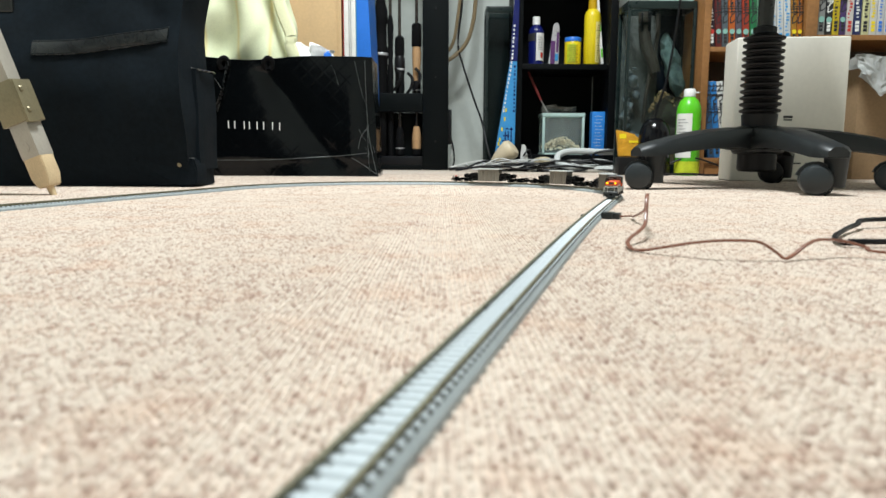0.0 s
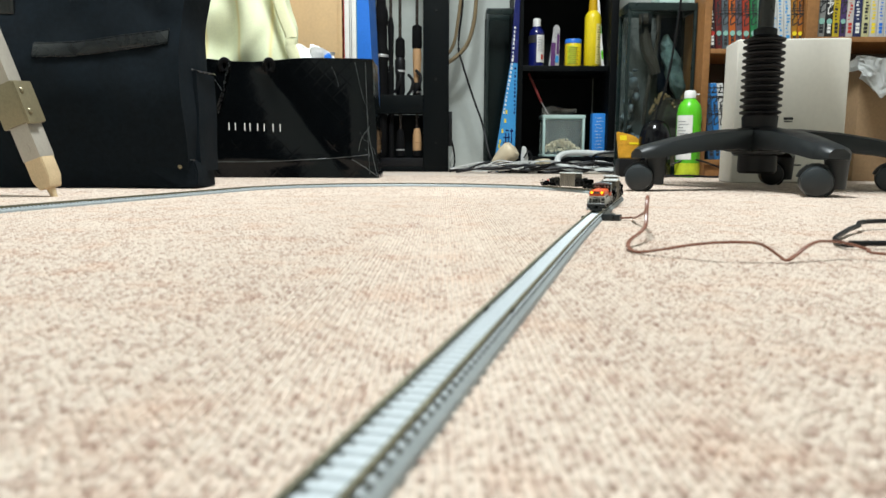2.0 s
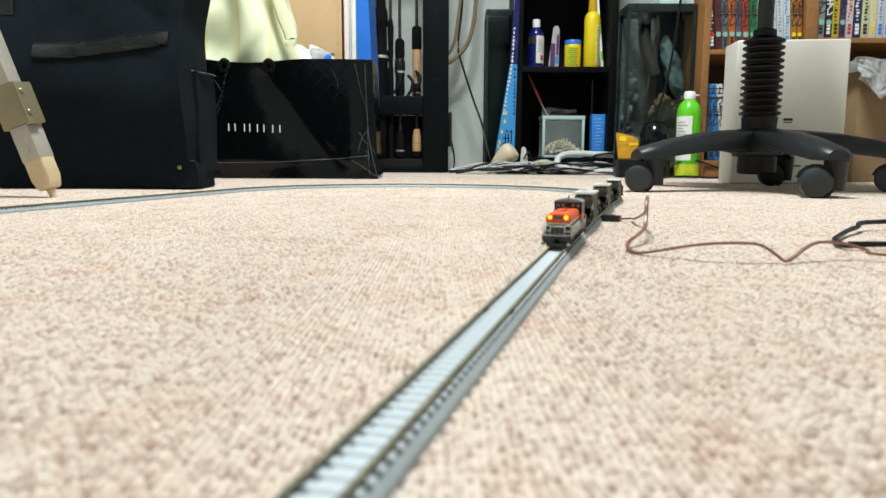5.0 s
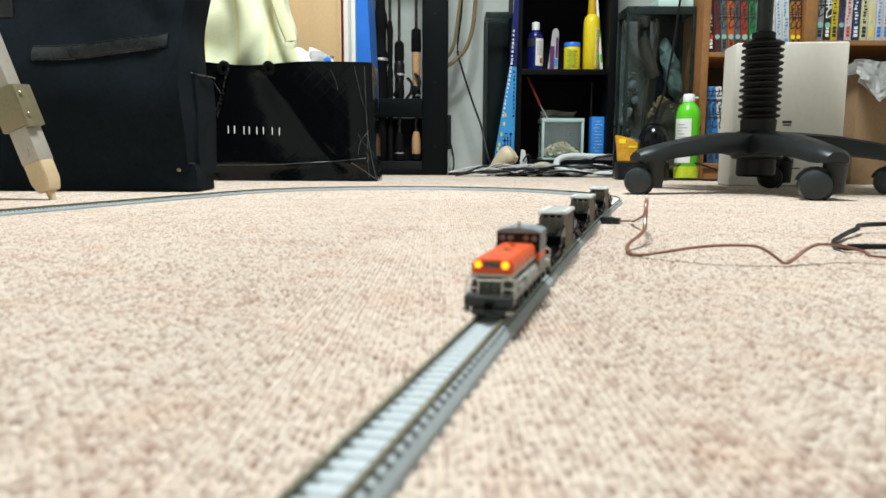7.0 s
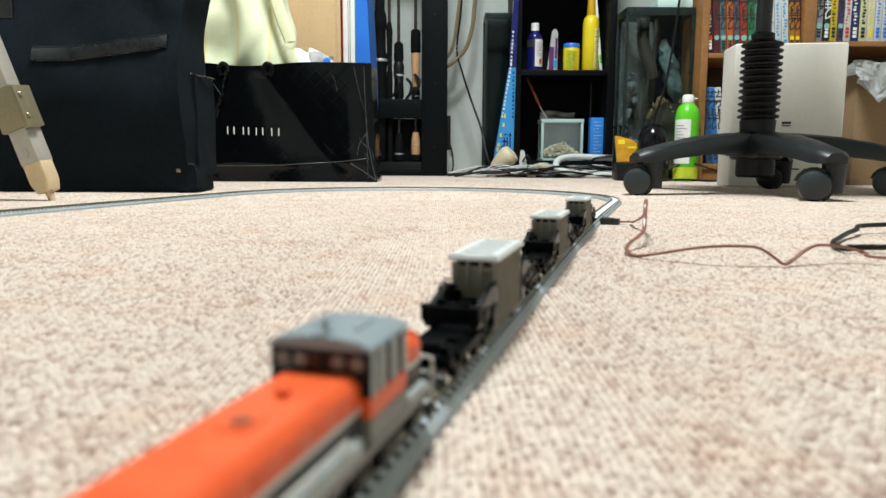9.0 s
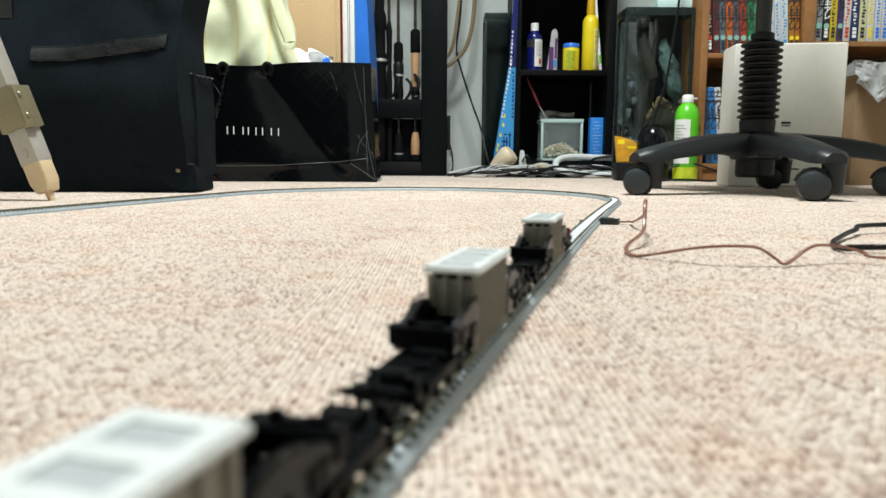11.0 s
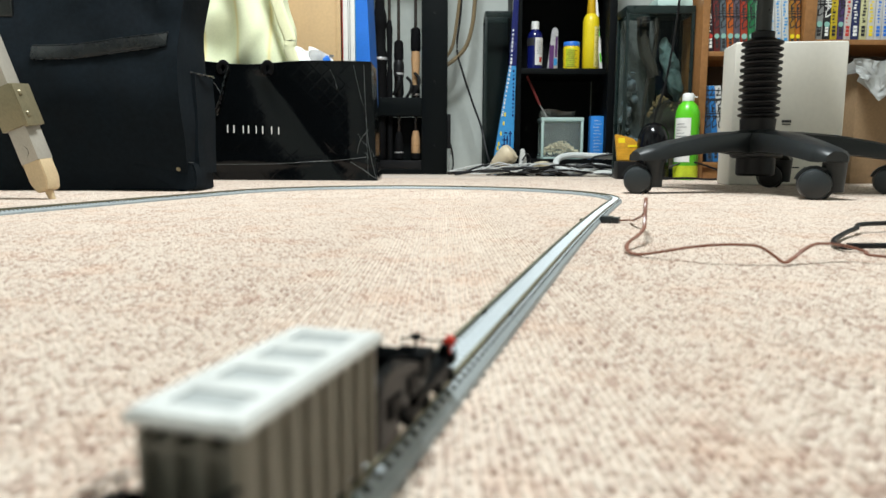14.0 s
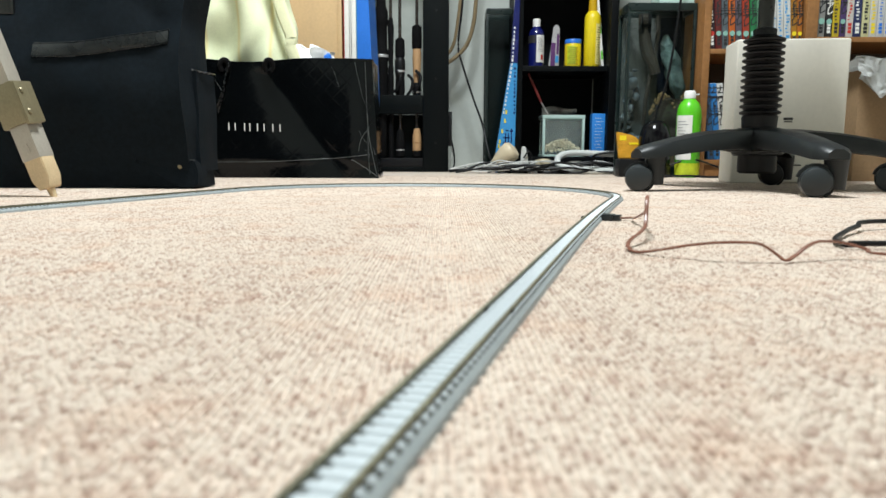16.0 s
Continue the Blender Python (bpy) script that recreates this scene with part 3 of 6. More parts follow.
        for k in range(9):
            z = 8.8 + k * 0.58
            blocks(bm, [(-4.4, 4.4, min(ye - d * 0.4, ye + d * 0.25), max(ye - d * 0.4, ye + d * 0.25), z, z + 0.22)])
        for x in (-4.6, -1.5, 1.5, 4.4):
            blocks(bm, [(x, x + 0.3, min(ye - d * 0.4, ye + d * 0.4), max(ye - d * 0.4, ye + d * 0.4), 8.5, 14.3)])
        part("radiator_grille", bm, LOCO_GREY, root)
        slab("lamp_panel", root, LOCO_DARK, -2.8, 2.8, min(ye, ye + d * 0.3), max(ye, ye + d * 0.3), 17.8, 19.7, 0.1, "dark grey panel between the lamps")
        bm = bm_new()
        for k in range(4):
            z = 18.0 + k * 0.42
            blocks(bm, [(-2.5, 2.5, min(ye + d * 0.2, ye + d * 0.5), max(ye + d * 0.2, ye + d * 0.5), z, z + 0.18)])
        part("lamp_grille", bm, LOCO_GREY, root)
        for x in (-5.0, 5.0):
            bm = bm_new()
            add_lathe(bm, [(1.75 * K, 0), (1.75 * K, 0.7 * K), (1.45 * K, 0.8 * K)], pose(x * K, ye * K - d * 0.0002, 0.0188, -90 * d), 18)
            lamp = part("headlamp", bm, ORANGE, root)
            bm = bm_new()
            add_lathe(bm, [(1.42 * K, 0.55 * K), (1.35 * K, 0.95 * K), (0.8 * K, 1.2 * K), (0.2 * K, 1.3 * K)], pose(x * K, ye * K - d * 0.0002, 0.0188, -90 * d), 18)
            part("lens", bm, LAMP_YELLOW if long_one else LOCO_GLASS, lamp, "glowing yellow lens" if long_one else "dark unlit lens")
        if long_one:
            bm = bm_new()
            blocks(bm, [(-2.4, 2.4, 12, 17.5, 20.5, 20.9), (-0.9, 0.9, 2, 4, 20.5, 21.8), (-4.8, 4.8, 27, 37, 20.5, 20.68)], 0.12)
            part("roof_hatch", bm, ORANGE, root)
            bm = bm_new()
            add_cyl(bm, (0, 0.0147, 0.0208), (0, 0.0147, 0.02115), 0.0016, seg=16)
            part("exhaust", bm, DARK_ORANGE, root, "darker orange round exhaust opening")
        for s in (-1, 1):
            n = 6 if long_one else 2
            for k in range(n):
                ya = y0 + 1.2 + k * (y1 - y0 - 2.4) / n
                yb = ya + (y1 - y0 - 2.4) / n - 0.8
                slab("hood_door", root, ORANGE, min(s * 7.42, s * 7.62), max(s * 7.42, s * 7.62), ya, yb, 15.7, 18.7, 0.06)
    # cab
    bm = bm_new()
    blocks(bm, [(-9.4, 9.4, -27.6, -9.4, 8.4, 13.0)], 0.3)
    part("cab_base", bm, LOCO_GREY, root)
    bm = bm_new()
    blocks(bm, [(-9.4, 9.4, -27.6, -9.4, 13.0, 16.9)], 0.25)
    part("cab_band", bm, ORANGE, root, "vermilion band under the cab windows")
    bm = bm_new()
    blocks(bm, [(-9.0, 9.0, -27.2, -9.8, 16.8, 24.6)], 0.2)
    part("cab_window", bm, LOCO_GLASS, root, "dark cab glazing")
    bm = bm_new()
    for x in (-9.0, -0.9, 8.1):
        for y in (-27.4, -10.3):
            blocks(bm, [(x - 0.4, x + 1.3, y - 0.3, y + 0.9, 16.8, 24.7)], 0.12)
    for s in (-1, 1):
        for y in (-27.5, -21.5, -15.6, -11.6):
            slab("side_pillar", root, LOCO_SIDE, min(s * 8.8, s * 9.5), max(s * 8.8, s * 9.5), y, y + 2.0, 16.8, 24.9, 0.12)
    blocks(bm, [(-9.3, 9.3, -27.5, -9.5, 24.1, 25.0), (-9.3, 9.3, -10.2, -9.5, 16.7, 17.5), (-9.3, 9.3, -27.5, -26.8, 16.7, 17.5)], 0.1)
    part("cab_frame", bm, CAB_DARK, root, "near-black cab window frame")
    for y, d in ((-9.55, -90), (-27.45, 90)):
        for x in (-6.9, -3.4, 3.4, 6.9):
            bm = bm_new()
            add_lathe(bm, [(1.25 * K, 0), (1.25 * K, 0.35 * K), (0.95 * K, 0.4 * K)], pose(x * K, y * K + 0.0001 * (1 if d < 0 else -1), 0.0226, d), 16)
            part("clear_view_disc", bm, DISC_DIM, root, "dim round clear-view window")
    bm = bm_new()
    add_prism(bm, [(-9.7 * K, 24.8 * K), (9.7 * K, 24.8 * K), (9.7 * K, 25.4 * K), (7.4 * K, 26.4 * K), (3 * K, 26.9 * K),
                   (-3 * K, 26.9 * K), (-7.4 * K, 26.4 * K), (-9.7 * K, 25.4 * K)], "y", -28.2 * K, -8.8 * K, 0.0002)
    part("cab_roof", bm, LOCO_ROOF, root, "grey curved cab roof")
    bm = bm_new()
    blocks(bm, [(-1.2, 1.2, -13.5, -9.2, 26.7, 27.4), (-4.5, -3.2, -24, -16, 26.5, 27.1), (3.2, 4.5, -24, -16, 26.5, 27.1)], 0.15)
    add_cyl(bm, (0, -0.0118, 0.0273), (0, -0.0118, 0.0295), 0.0007, 0.0004, seg=8)
    part("roof_horn", bm, LOCO_ROOF, root)
    # bogies
    for y0, axles in ((22, (-11, 0, 11)), (-27, (-7, 7))):
        bm = bm_new()
        L = max(axles) + 4
        for s in (-1, 1):
            blocks(bm, [(min(s * 6.2, s * 7.6), max(s * 6.2, s * 7.6), y0 - L, y0 + L, 2.3, 4.3)], 0.3)
            for a in axles:
                blocks(bm, [(min(s * 6.4, s * 8.2), max(s * 6.4, s * 8.2), y0 + a - 1.3, y0 + a + 1.3, 1.6, 4.0)], 0.3)
        blocks(bm, [(-6, 6, y0 - 3, y0 + 3, 2.8, 4.6)], 0.2)
        bogie = part("bogie_frame", bm, WAGON_BLACK, root)
        for a in axles:
            wheelset(bogie, y0 + a, 2.9)
    return root


def make_wagon():
    root = thing("heavy_load_wagon", pose(0, 0, 0), "black model heavy-haul wagon carrying a tall grey ribbed load", "model wagon", "wagons of the train")
    # the load, a ribbed casing with a recessed lid
    bm = bm_new()
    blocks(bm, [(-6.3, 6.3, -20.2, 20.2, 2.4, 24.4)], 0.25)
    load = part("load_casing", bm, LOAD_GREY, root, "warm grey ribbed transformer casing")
    for s in (-1, 1):
        for k in range(8):
            y = -20.6 + k * (41.2 - 0.9) / 7
            bm = bm_new()
            blocks(bm, [(min(s * 6.2, s * 7.8), max(s * 6.2, s * 7.8), y, y + 1.1, 2.6, 23.4)], 0.15)
            part("rib", bm, LOAD_GREY, load)
        for k in range(4):
            x = -7.0 + k * (14 - 1.0) / 3
            bm = bm_new()
            blocks(bm, [(x, x + 1.2, min(s * 20.1, s * 21.8), max(s * 20.1, s * 21.8), 2.6, 23.4)], 0.15)
            part("rib", bm, LOAD_GREY, load)
        # black slabs colour in the shadow gap and slots below the lid
        for k in range(3):
            slab("shade_slot", load, WAGON_BLACK, -5.2 + k * 3.7, -2.4 + k * 3.7, min(s * 20.1, s * 20.5), max(s * 20.1, s * 20.5), 22.4, 23.6, 0.05, "black slab for the shaded slot under the lid")
        slab("band", load, LOAD_GREY, -7.3, 7.3, min(s * 20.1, s * 21.5), max(s * 20.1, s * 21.5), 20.8, 21.6, 0.1)
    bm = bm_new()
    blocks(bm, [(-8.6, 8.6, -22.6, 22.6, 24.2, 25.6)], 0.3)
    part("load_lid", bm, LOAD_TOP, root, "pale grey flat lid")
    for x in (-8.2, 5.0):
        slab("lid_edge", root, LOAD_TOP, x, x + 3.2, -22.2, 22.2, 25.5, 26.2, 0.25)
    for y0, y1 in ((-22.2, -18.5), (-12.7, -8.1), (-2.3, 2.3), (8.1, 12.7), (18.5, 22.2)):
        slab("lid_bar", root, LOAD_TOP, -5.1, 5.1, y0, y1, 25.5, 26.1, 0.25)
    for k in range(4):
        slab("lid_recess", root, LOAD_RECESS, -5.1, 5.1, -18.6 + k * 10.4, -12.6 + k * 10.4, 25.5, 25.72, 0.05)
    # a swan-neck frame at each end, built of two cheeks and cross beams
    for s in (-1, 1):
        prof = [(21.6, 3.2), (21.6, 14.6), (23.5, 16.6), (27, 17.6), (31, 17.6), (36, 16.7), (41, 15.3), (46, 13.8), (49, 12.6), (49, 8.4), (44, 8.0), (38, 8.2), (33, 6.6), (29, 3.2)]
        for x0, x1 in ((-8.1, -5.9), (5.9, 8.1)):
            bm = bm_new()
            add_prism(bm, [(s * y * K, z * K) for y, z in prof], "x", x0 * K, x1 * K, 0.00025)
            part("swan_neck_cheek", bm, WAGON_SHEEN, root, "smooth black arched cheek")
        bm = bm_new()
        rows = [(-8.6, 8.6, 45.5, 50.5, 10.2, 14.6), (-8.9, 8.9, 46.2, 51.2, 14.4, 15.1), (-6.2, 6.2, 22.0, 25.0, 4, 12),
                (-6.2, 6.2, 33, 36, 8.4, 11), (-8.7, -7.9, 26, 32, 8, 12), (7.9, 8.7, 26, 32, 8, 12), (-8.6, -7.9, 37, 43, 9, 13), (7.9, 8.6, 37, 43, 9, 13)]
        blocks(bm, [(a, b, min(s * c, s * d), max(s * c, s * d), e, f) for a, b, c, d, e, f in rows], 0.2)
        part("swan_neck_beam", bm, WAGON_BLACK, root)
        bm = bm_new()
        for x in (-7.6, 7.6):
            add_tube(bm, smooth_line([(x * K, s * 0.0222, 0.0180), (x * K, s * 0.027, 0.0188), (x * K, s * 0.032, 0.0186), (x * K, s * 0.037, 0.0172)], 4), 0.0003, 6)
            for y, z in ((24, 18.4), (29, 18.7), (34, 18.2)):
                add_cyl(bm, (x * K, s * y * K, 0.015), (x * K, s * y * K, z * K), 0.00025, seg=6)
        part("guard_rail", bm, WAGON_BLACK, root)
        for x, y, z, w, h in ((-4.0, 48.6, 15.0, 1.6, 1.2), (3.2, 48.2, 15.0, 1.1, 1.9),
                              (0.0, 47.6, 15.0, 2.2, 0.8), (-8.4, 33, 6.2, 0.9, 2.4), (8.4, 39, 6.0, 0.9, 2.2), (5.2, 24, 12.0, 1.3, 2.6), (-4.6, 23.6, 12.0, 1.5, 1.8)):
            bm = bm_new()
            blocks(bm, [(x - w, x + w, s * y - 0.9, s * y + 0.9, z - 0.2, z + h)], 0.2)
            part("fitting", bm, WAGON_BLACK, root)
        # low end truck on its own pivot
        bm = bm_new()
        blocks(bm, [(-6.6, 6.6, -18, 18, 5.6, 7.4)], 0.2)
        truck = part("end_truck", bm, WAGON_BLACK, root, "low black end truck with coupler")
        truck.location = (0, s * 0.0560, 0)
        for name, box in (("end_plate", (-7.6, 7.6, -20.5, -16.5, 5.2, 7.6)), ("end_plate", (-7.6, 7.6, 16.5, 20.5, 5.2, 7.6)), ("side_sill", (-7.8, -6.4, -12, 12, 4.6, 7.0)), ("side_sill", (6.4, 7.8, -12, 12, 4.6, 7.0)),
                          ("pivot_block", (-5.0, 5.0, -4, 4, 7.2, 8.5)), ("deck_box", (-3.2, 3.2, s * 12 - 3, s * 12 + 3, 7.2, 9.8)), ("deck_box", (-6.5, -4.2, s * 17 - 1.5, s * 17 + 1.5, 7.4, 10.2))):
            slab(name, truck, WAGON_BLACK, *box, 0.2)
        bm = bm_new()
        add_tube(bm, [(-0.0072, s * 0.0198, 0.0068), (-0.0072, s * 0.0198, 0.0102), (0.0072, s * 0.0198, 0.0102), (0.0072, s * 0.0198, 0.0068)], 0.00028, 6)
        part("end_rail", bm, WAGON_BLACK, truck, "black wire end rail")
        bm = bm_new()
        add_lathe(bm, [(0.0003, 0.0), (0.0003, 0.0038), (0.0015, 0.0039), (0.0015, 0.0044), (0.0004, 0.0046)], pose(0.003, s * 0.0190, 0.0072), 12)
        part("brake_wheel", bm, WAGON_BLACK, truck)
        bm = bm_new()
        blocks(bm, [(-1.2, 1.2, min(s * 20, s * 24.5), max(s * 20, s * 24.5), 3.6, 5.8), (-1.9, 1.0, min(s * 23.4, s * 24.8), max(s * 23.4, s * 24.8), 3.3, 6.1)], 0.2)
        part("coupler", bm, WAGON_BLACK, truck, "black knuckle coupler")
        for y0 in (-10.5, 10.5):
            bm = bm_new()
            for t in (-1, 1):
                add_prism(bm, [((y0 - 8.2) * K, 3.4 * K), ((y0 - 7.2) * K, 4.6 * K), ((y0 - 2.5) * K, 4.9 * K), ((y0 + 2.5) * K, 4.9 * K), ((y0 + 7.2) * K, 4.6 * K),
                               ((y0 + 8.2) * K, 3.4 * K), ((y0 + 6) * K, 1.7 * K), ((y0 + 2.6) * K, 1.9 * K), ((y0 - 2.6) * K, 1.9 * K), ((y0 - 6) * K, 1.7 * K)],
                          "x", min(t * 6.2, t * 7.3) * K, max(t * 6.2, t * 7.3) * K, 0.0002)
                for a in (-5.4, 5.4):
                    blocks(bm, [(min(t * 7.1, t * 8.0), max(t * 7.1, t * 8.0), y0 + a - 1.1, y0 + a + 1.1, 1.8, 3.9)], 0.25)
            blocks(bm, [(-6.3, 6.3, y0 - 1.6, y0 + 1.6, 3.0, 5.7)], 0.2)
            part("bogie_frame", bm, WAGON_BLACK, truck)
            for a in (-5.4, 5.4):
                wheelset(truck, y0 + a, 2.75)
    return root


loco = make_locomotive()
wagon_a = make_wagon()
wagons = [wagon_a, copy_thing(wagon_a, pose(0, 0, 0)), copy_thing(wagon_a, pose(0, 0, 0))]
bm = bm_new()
add_cyl(bm, (-0.0060, -0.0740, 0.0105), (-0.0060, -0.0758, 0.0105), 0.0015, seg=16)
add_box(bm, -0.0068, -0.0052, -0.0748, -0.0734, 0.0074, 0.0116, 0.0002, 1)
part("tail_disc", bm, LAMP_RED, wagons[2], "red tail marker")
# ---- soft and small shapes ----
def add_soft(bm, x0, x1, y0, y1, z0, z1, cuts=10, amp=0.008, freq=7.0, shape=None, round_by=0.0):
    """A soft block: subdivided, rounded, wavered by noise; shape(x, y, z) may move a point further."""
    vs = add_box(bm, -1, 1, -1, 1, -1, 1)
    edges = list({e for v in vs for e in v.link_edges})
    bmesh.ops.subdivide_edges(bm, edges=edges, cuts=cuts, use_grid_fill=True)
    for v in bm.verts:
        p = v.co.copy()
        if round_by > 0:
            q = p.normalized() * 1.25
            p = p.lerp(q, round_by)
        w = Vector(((x0 + x1) / 2 + p.x * (x1 - x0) / 2, (y0 + y1) / 2 + p.y * (y1 - y0) / 2, (z0 + z1) / 2 + p.z * (z1 - z0) / 2))
        d = noise.noise_vector(w * freq) * amp
        if p.z < -0.95:
            d.z = 0
        w = w + d
        v.co = Vector(shape(w.x, w.y, w.z)) if shape else w


def bars(parent, name, material, rows, label=""):
    """Small flat slabs (x0, x1, y0, y1, z0, z1) on a thing, for writing that cannot be read."""
    bm = bm_new()
    for r in rows:
        add_box(bm, *r)
    return tagged(part(name, bm, material, parent, label, smooth=False), kind="stuff")


def writing(parent, text, size, m, material, name="title"):
    cu = bpy.data.curves.new(name, "FONT")
    cu.body, cu.size, cu.align_x, cu.align_y = text, size, "CENTER", "TOP"
    cu.space_line = 0.72
    cu.offset = 0.0006
    cu.extrude = 0.0001
    cu.materials.append(material)
    ob = new(name, cu)
    ob.parent = parent
    ob.matrix_local = m
    return ob


# ---- bags and leg beside the track ----
def make_cloth_bag():
    root = thing("fabric_bag", pose(-0.697, 1.345, 0), "large black cloth bag with leather trim standing on carpet", "bag")

    def slump(x, y, z):
        """The loaded front bulges low down, falls back above, and tucks in over the floor."""
        front = max(0.0, min(1.0, -y / 0.12))
        belly = 0.030 * math.exp(-((z - 0.19) / 0.10) ** 2) - 0.006 * math.exp(-(z / 0.05) ** 2) - 0.10 * max(0.0, z - 0.24)
        sway = (0.004 * math.sin(z * 19 + 0.6) + 0.05 * max(0.0, z - 0.22)) * (1 if x > 0.2 else 0)
        return (x + sway, y - front * belly, max(0.0, z))
    bm = bm_new()
    add_soft(bm, -0.36, 0.255, -0.12, 0.0, 0.0, 0.52, 34, 0.010, 6.0, slump, 0.04)
    for v in bm.verts:
        p = v.co
        crease = math.exp(-((p.x - 0.20 + 0.5 * (p.z - 0.30)) / 0.012) ** 2) + 0.8 * math.exp(-((p.x - 0.235 - 0.9 * (p.z - 0.36)) / 0.010) ** 2)
        fold = math.exp(-((p.z - 0.10 - 0.5 * (p.x - 0.05)) / 0.035) ** 2) * math.exp(-((p.x - 0.06) / 0.09) ** 2)
        soft = 0.014 * noise.noise(p * 6) + 0.006 * noise.noise(p * 17)
        v.co = p + Vector((0.004 * noise.noise(p * 12), soft * (1 if p.y < -0.03 else 0.3) + (0.010 * crease * max(0.0, p.z - 0.2) / 0.2 + 0.012 * fold) * (1 if p.y < -0.06 else 0), 0))
    tree = BVHTree.FromBMesh(bm)

    def on_front(x, z, proud):
        hit = tree.ray_cast(Vector((x, -0.5, z)), Vector((0, 1, 0)))[0]
        return Vector((x, (hit.y if hit else -0.12) - proud, z))
    part("body", bm, BLACK_CLOTH, root)
    # a welted leather strip over the pocket, thicker along its middle
    line = smooth_line([(0.006, 0, 0.234), (0.075, 0, 0.235), (0.155, 0, 0.248), (0.231, 0, 0.259)], 7)
    bm = bm_new()
    rows = []
    for p in line:
        rows.append([bm.verts.new(on_front(p.x, p.z + h, d)) for h, d in ((-0.0132, -0.002), (-0.0126, 0.003), (-0.007, 0.0055), (0.007, 0.0055), (0.0126, 0.003), (0.0132, -0.002))])
    for a, b in zip(rows, rows[1:]):
        for k in range(5):
            bm.faces.new((a[k], b[k], b[k + 1], a[k + 1]))
    bm.faces.new(rows[0])
    bm.faces.new(list(reversed(rows[-1])))
    trim = part("pocket_trim", bm, BLACK_LEATHER, root, "black leather pocket strip")
    bm = bm_new()
    for h in (-0.0108, 0.0108):
        add_tube(bm, [on_front(p.x, p.z + h, 0.0045) for p in line], 0.0005, 6)
    part("stitching", bm, BLACK_CLOTH, trim)
    bm = bm_new()
    base = on_front(-0.064, 0.31, 0.004)
    add_box(bm, -0.095, -0.034, base.y - 0.004, base.y + 0.004, 0.295, 0.42, 0.003)
    part("leather_tab", bm, TAB_LEATHER, root, "glossy leather strap tab")
    bm = bm_new()
    add_soft(bm, 0.212, 0.264, -0.098, 0.0, 0.03, 0.206, 8, 0.003, 12, None, 0.05)
    part("side_pocket", bm, BLACK_CLOTH, root)
    bm = bm_new()
    add_tube(bm, smooth_line([(0.246, -0.102, 0.209), (0.262, -0.09, 0.206), (0.268, -0.03, 0.207), (0.264, 0.0, 0.208)], 5), 0.0018, 6)
    part("pocket_hem", bm, BLACK_LEATHER, root)
    bm = bm_new()
    tip = on_front(0.15, 0.045, 0.0)
    add_prism(bm, [(0.150, 0.052), (0.205, 0.050), (0.262, 0.050), (0.268, 0.030), (0.266, 0.004), (0.235, 0.0), (0.20, 0.022)], "y", tip.y - 0.004, tip.y + 0.05, 0.003)
    part("corner_patch", bm, BLACK_CLOTH, root, "folded black corner reinforcement")
    bm = bm_new()
    add_tube(bm, smooth_line([(0.205, tip.y - 0.004, 0.051), (0.235, tip.y - 0.004, 0.0515), (0.264, tip.y - 0.002, 0.0505)], 5), 0.0007, 6)
    part("patch_seam", bm, PATCH_SEAM, root, "pale seam")
    bm = bm_new()
    add_lathe(bm, [(0.0045, 0), (0.0045, 0.0015), (0.0025, 0.003)], pose(0.238, tip.y - 0.004, 0.040, 90), 14)
    part("rivet", bm, BRASS, root, "small pale metal rivet")
    return root


make_cloth_bag()


def make_tripod_leg():
    root = thing("tripod_leg", pose(-0.556, 0.992, 0, 0, -18.6, 0) @ pose(0, 0, 0, 0, 0, -12) @ Matrix.Diagonal((0.76, 0.76, 1, 1)), "pale metal tripod leg with wooden tip and brass clamp", "tripod leg")
    bm = bm_new()
    add_cyl(bm, (0, 0, -0.003), (0, 0, 0.016), 0.0055, 0.008, seg=12)
    part("foot_pin", bm, TIP_WOOD, root)
    bm = bm_new()
    add_prism(bm, [(-0.011, 0.013), (0.011, 0.013), (0.0195, 0.028), (0.0195, 0.058), (-0.0195, 0.058), (-0.0195, 0.028)], "y", -0.017, 0.017, 0.0015)
    part("wooden_tip", bm, TIP_WOOD, root, "pale turned wooden tip")
    bm = bm_new()
    add_box(bm, -0.020, 0.020, -0.018, 0.018, 0.056, 0.120, 0.0015)
    part("lower_leg", bm, ALU, root)
    bm = bm_new()
    add_cyl(bm, (-0.001, -0.0176, 0.072), (-0.001, -0.0192, 0.072), 0.007, seg=18)
    part("round_plug", bm, ALU, root)
    bm = bm_new()
    add_box(bm, -0.027, 0.027, -0.0235, 0.0235, 0.105, 0.164, 0.0015)
    add_box(bm, 0.024, 0.031, -0.0225, 0.004, 0.102, 0.162, 0.001)
    part("clamp", bm, BRASS, root, "olive brass clamp")
    for z in (0.119, 0.149):
        bm = bm_new()
        add_lathe(bm, [(0.0042, 0), (0.0042, 0.002), (0.0025, 0.0035)], pose(0.0308, -0.012, z, 0, 90, 0), 12)
        part("bolt", bm, BRASS, root)
    bm = bm_new()
    add_box(bm, -0.0165, 0.0165, -0.015, 0.015, 0.160, 0.62, 0.0015)
    part("upper_leg", bm, ALU, root)
    bm = bm_new()
    add_box(bm, -0.024, -0.017, -0.012, 0.012, 0.166, 0.62, 0.001)
    part("rail_strip", bm, BLACK_METAL, root)
    return root


make_tripod_leg()


